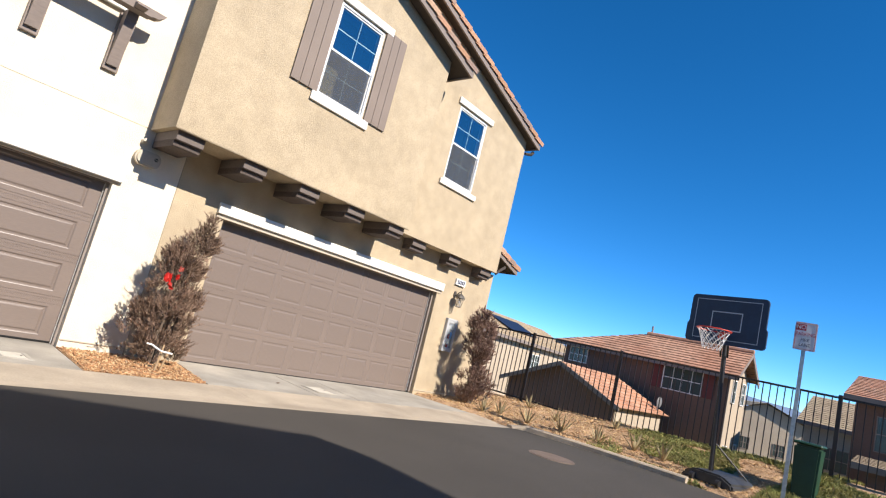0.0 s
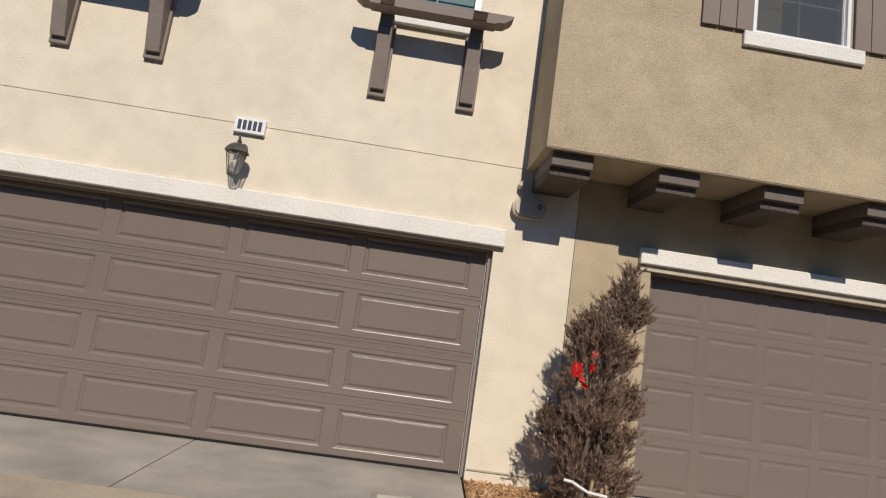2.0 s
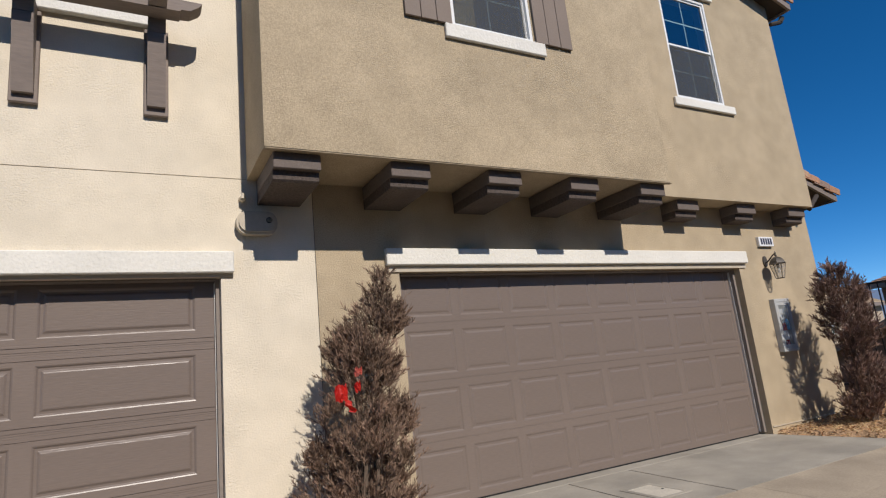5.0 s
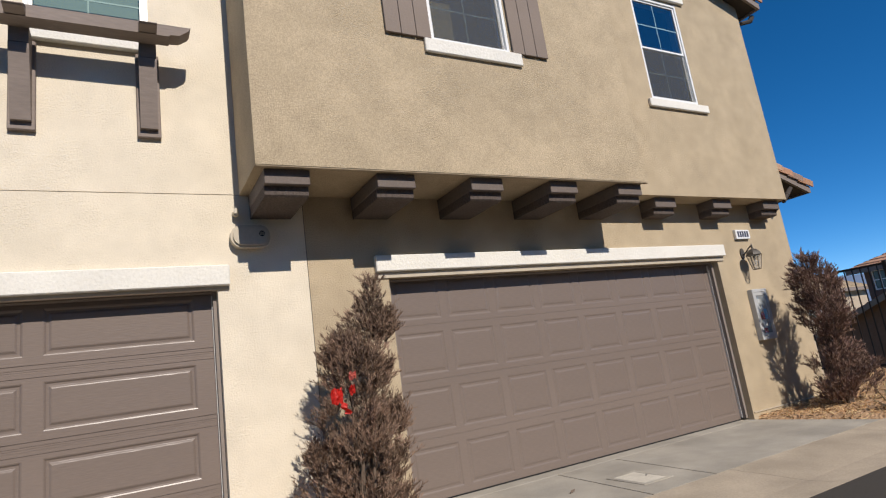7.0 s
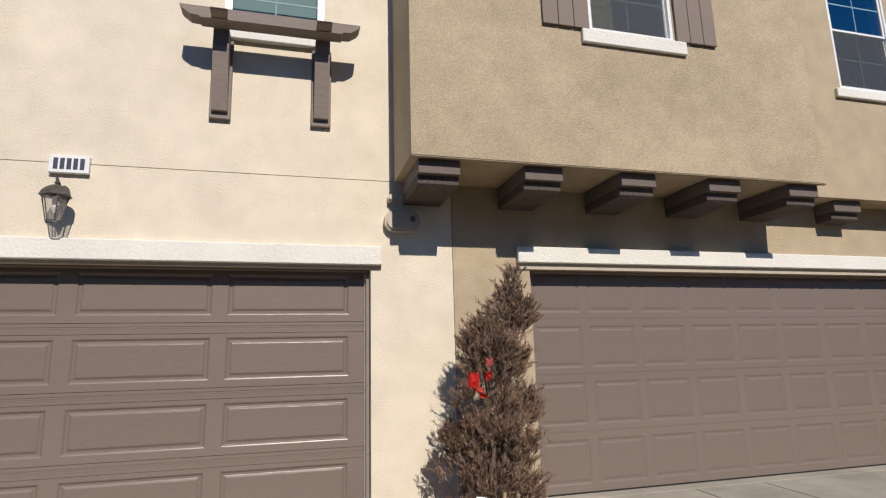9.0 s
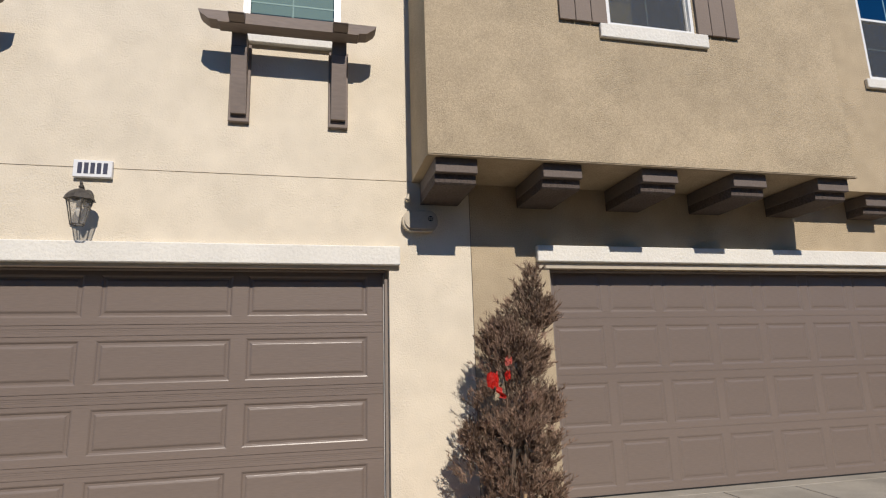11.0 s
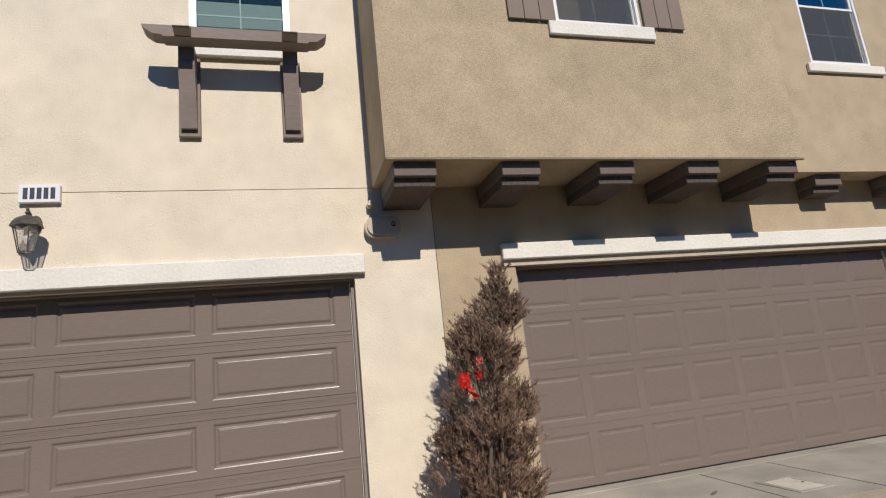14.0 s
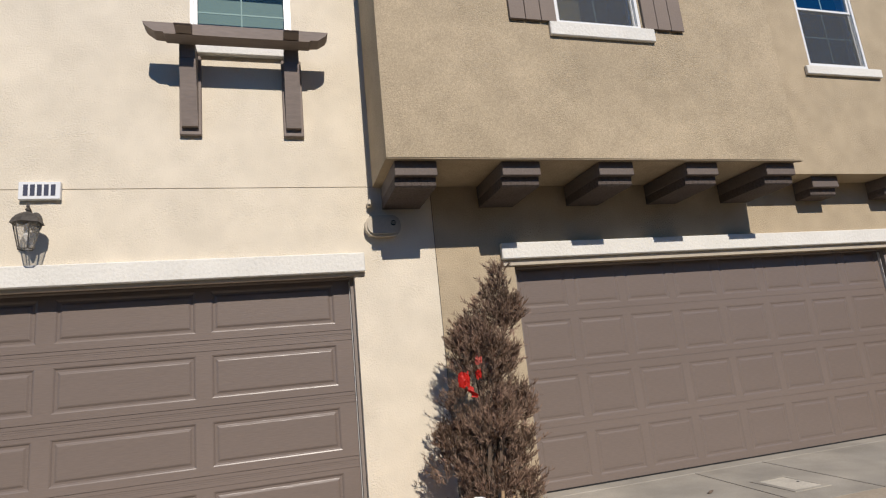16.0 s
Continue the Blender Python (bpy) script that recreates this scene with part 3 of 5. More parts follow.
tagged(part("wall_cream_upper", bm, CREAM), "cream stucco upper wall above a thin control joint", "wall", kind="structure")
tagged(part("control_joint", box(fresh(), -12.0, -0.81, 0.006, 0.28, JOINT - 0.0038, JOINT + 0.0038), BOXGREY), "thin recessed control joint in stucco", "trim", kind="structure")
bm = wall_with_holes(fresh(), -0.802, 6.87, -0.25, 2.95, 0.0, 0.34, [(D2[0], D2[1], -0.3, D2[3])])
tagged(part("wall_tan_lower", bm, TAN), "tan stucco garage wall", "wall", kind="structure")
tagged(part("seam_trim", box(fresh(), -0.808, -0.802, 0.004, 0.25, -0.2, 2.88), HOLE), "dark seam between cream and tan stucco", "trim", kind="structure")

BAY_X0, BAY_X1, BAY_Y, BAY_Z = -1.372, 2.995, -0.795, 2.942
BACK_X1, BACK_Y, BACK_Z = 6.485, -0.35, 2.948
W1 = (0.40, 1.345, 4.325, 5.88)
W2 = (4.0, 4.95, 4.335, 5.93)
PITCH = 0.322
BAY_EAVE, BACK_EAVE = 6.278, 6.20
bm = wall_with_holes(fresh(), BAY_X0, BAY_X1, BAY_Z, BAY_EAVE, BAY_Y, BAY_Y + 0.2, [W1])
mid = (BAY_X0 + BAY_X1) / 2
prism(bm, [(BAY_X0, BAY_EAVE), (BAY_X1, BAY_EAVE), (mid, BAY_EAVE + PITCH * (BAY_X1 - mid))], "y", BAY_Y, BAY_Y + 0.2)
box(bm, BAY_X0, BAY_X0 + 0.2, BAY_Y + 0.2, 0.0, BAY_Z, BAY_EAVE + 0.4)
box(bm, BAY_X1 - 0.2, BAY_X1, BAY_Y + 0.2, BACK_Y, BAY_Z, BAY_EAVE)
tagged(part("wall_tan_bay", bm, TAN), "tan stucco wall of the overhanging upper bay", "wall", kind="structure")
bm = fresh()
box(bm, BAY_X0 + 0.012, BAY_X1 - 0.012, BAY_Y + 0.205, -0.003, BAY_Z + 0.004, BAY_Z + 0.06)
tagged(part("soffit_bay", bm, TAN), "tan stucco underside of the overhanging bay", "soffit", kind="structure")
tagged(part("drip_edge", box(fresh(), BAY_X0 + 0.005, BAY_X1 + 0.03, BAY_Y + 0.006, BAY_Y + 0.05, BAY_Z - 0.010, BAY_Z - 0.001), TAN_EDGE), "thin tan drip edge under the bay", "trim", kind="structure")
bm = wall_with_holes(fresh(), BAY_X1 + 0.003, BACK_X1, BACK_Z, BACK_EAVE, BACK_Y, BACK_Y + 0.2, [W2])
ridge_x = 2.5
prism(bm, [(BAY_X0, BACK_EAVE), (BACK_X1, BACK_EAVE), (ridge_x, BACK_EAVE + PITCH * (BACK_X1 - ridge_x))], "y", BACK_Y, BACK_Y + 0.2)
box(bm, BACK_X1 - 0.2, BACK_X1, BACK_Y + 0.2, 9.0, BACK_Z, BACK_EAVE)
tagged(part("wall_tan_upper", bm, TAN), "tan stucco upper wall with a gable", "wall", kind="structure")
bm = box(fresh(), BAY_X1 + 0.003, BACK_X1 - 0.01, BACK_Y + 0.205, -0.003, BACK_Z + 0.004, BACK_Z + 0.06)
tagged(part("soffit_upper", bm, TAN), "tan stucco underside of the upper wall", "soffit", kind="structure")
# closing walls behind the facade
bm = fresh()
box(bm, -12.0, 6.86, 8.8, 9.0, -0.25, 7.4)
box(bm, -12.2, -12.0, 0.0, 9.0, -0.25, 7.4)
box(bm, 6.66, 6.86, 0.34, 8.8, -0.25, 2.93)
tagged(part("wall_closing", bm, TAN), "plain tan stucco side walls of the houses", "wall", kind="structure")
bm = box(fresh(), -12.0, 6.3, 0.35, 8.8, 2.60, 2.75)
tagged(part("ceiling", bm, DARK), "dark garage ceiling", "ceiling", kind="structure")


# ---------------------------------------------------------------- roofs
def tile_mesh(length, width, height):
    """A rake tile: a rounded cap on top of a lip that hangs over the board."""
    b = fresh()
    outline = [(-0.05, -0.075), (-0.028, -0.075), (-0.022, 0.0), (0.02, 0.045), (0.07, 0.052), (0.12, 0.03), (width, 0.0), (width, 0.02), (0.125, 0.055), (0.07, 0.082), (0.0, 0.07), (-0.045, 0.02)]
    low = [b.verts.new((0, u, v)) for u, v in outline]
    high = [b.verts.new((length, u * 1.0 - 0.006, v + 0.034)) for u, v in outline]
    n = len(outline)
    b.faces.new(low), b.faces.new(high[::-1])
    for i in range(n):
        b.faces.new((low[i], high[i], high[(i + 1) % n], low[(i + 1) % n]))
    return mesh_of("tile", b, TILE)


TILE_MESH = tile_mesh(0.385, 0.20, 0.085)


def roof_side(roof, ridge, eave, y0, y1, thick=0.155):
    """One slope of a roof: deck, rake board, gutter and barrel tiles by the rake. ridge and eave: (x, z) of the underside."""
    (xr, zr), (xe, ze) = ridge, eave
    way = 1 if xe > xr else -1
    run = math.hypot(xe - xr, ze - zr)
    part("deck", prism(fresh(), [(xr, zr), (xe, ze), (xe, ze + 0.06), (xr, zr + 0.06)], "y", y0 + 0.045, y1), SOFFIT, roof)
    part("rake_board", prism(fresh(), [(xr, zr - 0.03), (xe, ze - 0.03), (xe, ze + 0.085), (xr, zr + 0.085)], "y", y0, y0 + 0.04), WOOD, roof)
    part("eave_board", box(fresh(), min(xe, xe + way * 0.035), max(xe, xe + way * 0.035), y0 + 0.0, y1, ze - 0.03, ze + 0.08), WOOD, roof)
    part("tile_bed", prism(fresh(), [(xr, zr + 0.065), (xe + way * 0.05, ze + 0.05), (xe + way * 0.05, ze + thick - 0.01), (xr, zr + thick)], "y", y0 + 0.05, y1), TILE, roof)
    slope = math.degrees(math.atan2(ze - zr, abs(xe - xr)))
    count = int(run / 0.34) + 1
    for i in range(count):
        s = 0.02 + i * (run - 0.30) / max(1, count - 1)
        x, z = xr + (xe - xr) * s / run, zr + (ze - zr) * s / run
        t = part("tile", TILE_MESH, TILE, roof)
        m = Matrix.Translation((x, y0 + 0.02, z + thick - 0.005)) @ (pose(0, 0, 0) if way > 0 else Matrix.Diagonal((-1, 1, 1, 1)))
        t.matrix_basis = m @ pose(0, 0, 0, 0, -slope, 0)


bay_roof = tagged(new("roof_bay"), "small gable roof with terracotta barrel tiles over the bay", "roof", kind="structure")
peak = BAY_EAVE + PITCH * (BAY_X1 - mid)
over = 0.37
roof_side(bay_roof, (mid, peak), (BAY_X1 + over, BAY_EAVE - PITCH * over), BAY_Y - 0.26, BACK_Y - 0.02)
roof_side(bay_roof, (mid, peak), (BAY_X0 - over, BAY_EAVE - PITCH * over), BAY_Y - 0.26, 0.0)
back_roof = tagged(new("roof_upper"), "gable roof with terracotta barrel tiles on the tan house", "roof", kind="structure")
peak = BACK_EAVE + PITCH * (BACK_X1 - ridge_x)
roof_side(back_roof, (ridge_x, peak), (BACK_X1 + 0.24, BACK_EAVE - PITCH * 0.24), BACK_Y - 0.225, 9.2)
roof_side(back_roof, (ridge_x, peak), (BAY_X0 - 0.1, BACK_EAVE - PITCH * 0.1), BACK_Y - 0.225, 9.2)
part("gutter_pipe", rod(rod(fresh(), (6.72, -0.44, 6.03), (6.67, -0.42, 5.95), 0.04), (6.67, -0.42, 5.95), (6.50, -0.37, 5.91), 0.035), SOFFIT, back_roof)
side_roof = tagged(new("roof_side"), "low tiled side roof below the upper wall", "roof", kind="structure")
roof_side(side_roof, (6.495, 3.50), (7.53, 3.17), -0.17, 6.0, 0.14)
part("gutter_pipe", rod(rod(fresh(), (7.02, -0.16, 3.20), (6.76, -0.22, 3.06), 0.035), (6.76, -0.22, 3.06), (6.60, -0.24, 2.95), 0.033), SOFFIT, side_roof)


# ---------------------------------------------------------------- garage doors
def panel_mesh(w, h, relief):
    """A raised panel: a pressed groove round a field that stands up again."""
    b = fresh()
    steps = [(0.0, 0.0), (0.009, relief * 0.28), (0.016, relief * 0.80), (0.020, relief), (0.036, relief * 0.96), (0.042, relief * 0.70), (0.050, relief * 0.30), (0.058, relief * 0.15)]
    loops = []
    for inset, depth in steps:
        x, z = w / 2 - inset, h / 2 - inset
        loops.append([b.verts.new(p) for p in ((-x, depth, -z), (x, depth, -z), (x, depth, z), (-x, depth, z))])
    for p, q in zip(loops, loops[1:]):
        for k in range(4):
            b.faces.new((p[k], p[(k + 1) % 4], q[(k + 1) % 4], q[k]))
    b.faces.new(loops[-1])
    return mesh_of("panel", b, DOOR)


def garage_door(x0, x1, z0, floor, y, columns, tall, stile, gap, foot, ph, relief, ribbed, label):
    """Four sections of pressed panels; stile: its bare end, gap: between panels, foot: from a section's edge up to its panels."""
    door = thing("garage_door", ((x0 + x1) / 2, y, z0), label, "garage door")
    w, rows = x1 - x0, 4
    pw = (w - 2 * stile + gap) / columns - gap
    mesh = panel_mesh(pw, ph, relief)
    bands = ((0.0, 0.0035), (0.016, 0.0006), (0.044, 0.005), (0.05, 0)) if ribbed else ((0.0, 0.0006), (0.006, 0.0003), (0.05, 0))
    for r in range(rows):
        b = fresh()
        zs = r * tall
        holes = [(-w / 2 + stile + c * (pw + gap), -w / 2 + stile + c * (pw + gap) + pw, zs + foot, zs + foot + ph) for c in range(columns)]
        first = max(zs, floor - z0) if r else floor - z0
        wall_with_holes(b, -w / 2, w / 2, max(zs + 0.05, first), zs + tall - 0.05, 0.0, 0.04, holes)
        for (lo, back), (hi, _) in zip(bands, bands[1:]):
            box(b, -w / 2, w / 2, back, 0.04, zs + tall - hi, zs + tall - lo - 0.0005)
            if zs + hi > first + 0.002:
                box(b, -w / 2, w / 2, back, 0.04, max(zs + lo + 0.0005, first) if zs or lo else first, zs + hi)
        section = part("section", b, DOOR, door)
        for hole in holes:
            p = part("panel", mesh, DOOR, section)
            p.location = ((hole[0] + hole[1]) / 2, 0, (hole[2] + hole[3]) / 2)
    part("bottom_seal", box(fresh(), -w / 2, w / 2, -0.005, -0.001, floor - z0 - 0.002, floor - z0 + 0.016), HOLE, door, "black rubber bottom seal")
    part("backing", box(fresh(), -w / 2, w / 2, 0.042, 0.05, floor - z0, rows * tall), DARK, door)
    return door


DOOR_Y, JAMB_Y = 0.165, 0.085
garage_door(D1[0] + 0.032, D1[1] - 0.032, -0.090, -0.055, DOOR_Y, 4, 0.556, 0.150, 0.125, 0.112, 0.362, 0.0125, True, "closed brown steel garage door with long raised panels")
garage_door(D2[0] + 0.045, D2[1] - 0.045, -0.038, -0.062, DOOR_Y, 8, 0.560, 0.045, 0.080, 0.058, 0.427, 0.0062, False, "closed brown steel garage door with square raised panels")
for (x0, x1, z0, z1), jw in ((D1, 0.032), (D2, 0.045)):
    bm = fresh()
    box(bm, x0 + 0.002, x0 + jw, JAMB_Y, DOOR_Y - 0.012, z0, z1 - 0.002), box(bm, x1 - jw, x1 - 0.002, JAMB_Y, DOOR_Y - 0.012, z0, z1 - 0.002)
    box(bm, x0 + jw, x1 - jw, 0.055, DOOR_Y - 0.012, z1 - 0.014, z1 - 0.002)
    frame_ob = tagged(part("garage_door_frame", bm, JAMB), "brown painted garage door jamb", "door frame", kind="structure")
    for a, b_ in ((x0 + jw, x0 + jw + 0.007), (x1 - jw - 0.007, x1 - jw)):
        part("weather_strip", box(fresh(), a, b_, DOOR_Y - 0.03, DOOR_Y - 0.003, z0 + 0.01, z1 - 0.032), WEATHER, frame_ob, "thin white weather strip")


def header(x0, x1, z0, z1, drop):
    b = box(fresh(), x0, x1, -0.065, -0.001, z0, z1, 0.008)
    tagged(part("header_trim", b, TRIM), "white stucco header above the garage door", "trim", kind="structure")
    b = box(fresh(), x0 + 0.012, x1 - 0.012, -0.018, -0.001, z0 - drop, z0 - 0.001)
    tagged(part("header_moulding", b, BOXGREY), "beige moulding under the header", "trim", kind="structure")


header(-6.86, -1.50, 2.124, 2.300, 0.028)
header(-0.147, 5.175, 2.178, 2.340, 0.060)


for x0, x1 in ((D1[1] + 0.01, -0.81), (D2[1] + 0.02, 6.85)):
    tagged(part("weep_screed", box(fresh(), x0, x1, -0.014, -0.001, 0.022, 0.036), BOXGREY), "thin beige weep screed at the foot of the stucco", "trim", kind="structure")


# ---------------------------------------------------------------- corbels
def corbel(x, width, front, top, bottom):
    """Two stacked timbers: a planed upper block that stands out over a rough-sawn lower one."""
    ob = thing("corbel", (x, 0, bottom), "stepped wooden corbel under the overhang, its brown darkened for shade", "corbel", "corbels under the overhang")
    h = top - bottom
    w = width / 2
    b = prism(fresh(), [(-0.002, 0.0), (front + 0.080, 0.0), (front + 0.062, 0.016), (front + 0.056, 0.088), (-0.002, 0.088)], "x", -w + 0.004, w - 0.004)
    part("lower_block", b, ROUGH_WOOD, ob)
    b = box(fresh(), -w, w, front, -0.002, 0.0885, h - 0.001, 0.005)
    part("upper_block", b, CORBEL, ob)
    return ob


for k in range(5):
    corbel(-1.108 + 0.975 * k, 0.372, -0.715, 2.940, 2.722)
for x in (3.90, 5.055, 6.20):
    corbel(x, 0.39, -0.272, 2.946, 2.728)


# ---------------------------------------------------------------- windows
def window(name, hole, y, depth, label, screen=True, blind=None, rows=2, grille=True):
    x0, x1, z0, z1 = hole
    win = tagged(thing(name, ((x0 + x1) / 2, y, z0), label, "window"), kind="structure")
    w, h = (x1 - x0) / 2, z1 - z0
    f = 0.034

    def frame_bars(b, a0, a1, c0, c1, wide, front, back):
        box(b, a0, a0 + wide, front, back, c0, c1), box(b, a1 - wide, a1, front, back, c0, c1)
        box(b, a0 + wide, a1 - wide, front, back, c0, c0 + wide), box(b, a0 + wide, a1 - wide, front, back, c1 - wide, c1)
        return b
    part("window_frame", frame_bars(fresh(), -w, w, 0, h, f, 0.004, 0.09), VINYL, win)
    middle = h * 0.5
    for which, (c0, c1, yy) in {"upper_sash": (middle - 0.02, h - f, 0.022), "lower_sash": (f, middle + 0.025, 0.040)}.items():
        sash = part(which, frame_bars(fresh(), -w + f, w - f, c0, c1, 0.028, yy, yy + 0.025), VINYL, win)
        glass_sheet("pane", upright(-w + f + 0.026, w - f - 0.026, yy + 0.012, c0 + 0.026, c1 - 0.026), GLASS if blind is None else TEAL, sash)
        if grille:
            b = fresh()
            box(b, -0.0065, 0.0065, yy + 0.016, yy + 0.022, c0 + 0.028, c1 - 0.028)
            cz = (c0 + c1) / 2
            box(b, -w + f + 0.028, -0.0085, yy + 0.016, yy + 0.022, cz - 0.008, cz + 0.008), box(b, 0.0085, w - f - 0.028, yy + 0.016, yy + 0.022, cz - 0.008, cz + 0.008)
            part("grille", b, GRILLE if blind is None else BLIND_BAR, sash)
    if screen:
        part("insect_screen", box(fresh(), -w + f + 0.004, w - f - 0.03, 0.014, 0.016, f + 0.004, middle - 0.022), SCREEN, win, "grey insect screen")
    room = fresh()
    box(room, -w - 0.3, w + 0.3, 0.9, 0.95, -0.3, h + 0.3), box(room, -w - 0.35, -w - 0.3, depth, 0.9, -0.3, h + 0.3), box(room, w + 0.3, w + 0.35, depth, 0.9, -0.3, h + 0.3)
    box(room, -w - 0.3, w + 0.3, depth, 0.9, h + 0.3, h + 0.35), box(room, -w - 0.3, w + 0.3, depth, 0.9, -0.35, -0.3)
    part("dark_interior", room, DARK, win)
    if blind is not None:
        b = box(fresh(), -w + 0.05, w - 0.05, 0.150, 0.156, 0.03, h - 0.03)
        part("roller_blind", b, blind, win, "pale teal roller blind")
    return win


wa = window("window_bay", W1, BAY_Y, 0.2, "white vinyl sash window with grilles in tan stucco")
part("curtain", box(fresh(), -0.38, -0.12, 0.13, 0.15, 0.05, 0.55), CURTAIN, wa, "pale yellow curtain seen through the glass")
window("window_upper", W2, BACK_Y, 0.2, "white vinyl sash window with grilles in tan stucco")
window("window_pergola", WIN_C, 0.0, 0.3, "white vinyl window with teal-looking blinds behind glass", screen=False, blind=BLIND)
window("window_pergola", WIN_L, 0.0, 0.3, "white vinyl window with teal-looking blinds behind glass", screen=False, blind=BLIND)


def band(name, x0, x1, y, z0, z1, out, label):
    tagged(part(name, box(fresh(), x0, x1, y - out, y - 0.001, z0, z1, 0.007), TRIM), label, "trim", kind="structure")


band("window_sill", 0.303, 1.465, BAY_Y, 4.175, 4.318, 0.040, "white stucco window sill")
band("window_header", 0.30, 1.50, BAY_Y, 5.90, 6.035, 0.040, "white stucco window header")
band("window_sill", 3.90, 5.10, BACK_Y, 4.20, 4.312, 0.045, "white stucco window sill")
band("window_header", 3.90, 5.105, BACK_Y, 5.955, 6.085, 0.045, "white stucco window header")
for x in (-2.515, -5.57):
    band("window_sill", x - 0.50, x + 0.50, 0.0, 4.245, 4.342, 0.06, "white stucco window sill")


def shutter(x0, x1):
    ob = thing("shutter", ((x0 + x1) / 2, BAY_Y, 4.318), "brown board shutter beside the window", "shutter", "shutters of the bay window")
    w = (x1 - x0) / 3
    for k in range(3):
        part("board", box(fresh(), (k - 1.5) * w + 0.003, (k - 0.5) * w - 0.003, -0.034, -0.012, 0, 1.64, 0.003), SHUTTER, ob)
    part("backing", box(fresh(), -1.5 * w + 0.01, 1.5 * w - 0.01, -0.0115, -0.001, 0.01, 1.63), WOOD, ob)


shutter(-0.102, 0.385)
shutter(1.36, 1.836)


# ---------------------------------------------------------------- timber awnings on the cream wall
def awning(x):
    """Two wall brackets with noses that carry a deep beam with scrolled ends."""
    ob = thing("timber_awning", (x, 0, 3.437), "brown timber bracketed awning below the window", "awning", "timber awnings")
    for s in (-1, 1):
        c = 0.447 * s
        part("wall_plate", box(fresh(), c - 0.092, c + 0.092, -0.045, -0.001, 0.0, 0.78, 0.006), WOOD, ob)
        b = prism(fresh(), [(-0.046, 0.065), (-0.085, 0.065), (-0.215, 0.62), (-0.215, 0.655), (-0.046, 0.655)], "x", c - 0.068, c + 0.068)
        part("brace", b, WOOD, ob)
        b = prism(fresh(), [(-0.001, 0.66), (-0.216, 0.66), (-0.225, 0.778), (-0.490, 0.795), (-0.505, 0.806), (-0.495, 0.818), (-0.44, 0.845), (-0.384, 0.868), (-0.384, 0.80), (-0.001, 0.80)], "x", c - 0.066, c + 0.066)
        part("outlooker", b, WOOD, ob)
    e = 0.778
    b = prism(fresh(), [(-e + 0.17, 0.78), (e - 0.17, 0.78), (e - 0.16, 0.795), (e - 0.09, 0.80), (e - 0.055, 0.825), (e - 0.02, 0.85), (e, 0.885), (-e, 0.885), (-e + 0.02, 0.85), (-e + 0.055, 0.825), (-e + 0.09, 0.80), (-e + 0.16, 0.795)], "y", -0.382, -0.23)
    part("beam", b, WOOD, ob)


awning(-2.522)
awning(-5.605)


# ---------------------------------------------------------------- house numbers and lanterns
def plaque(x, z, w, h, bars):
    ob = thing("house_plaque", (x, 0, z), "white rectangular plaque with dark blue figures", "plaque")
    part("plate", box(fresh(), -w / 2, w / 2, -0.045, -0.001, 0, h, 0.004), PLATE, ob)
    step = w * 0.82 / bars
    for k in range(bars):
        c = (k - (bars - 1) / 2) * step
        part("figure_bar", box(fresh(), c - step * 0.34, c + step * 0.34, -0.048, -0.0455, h * 0.20, h * 0.84), INK, ob)


plaque(-4.116, 2.853, 0.300, 0.150, 5)
plaque(5.70, 2.42, 0.325, 0.138, 5)


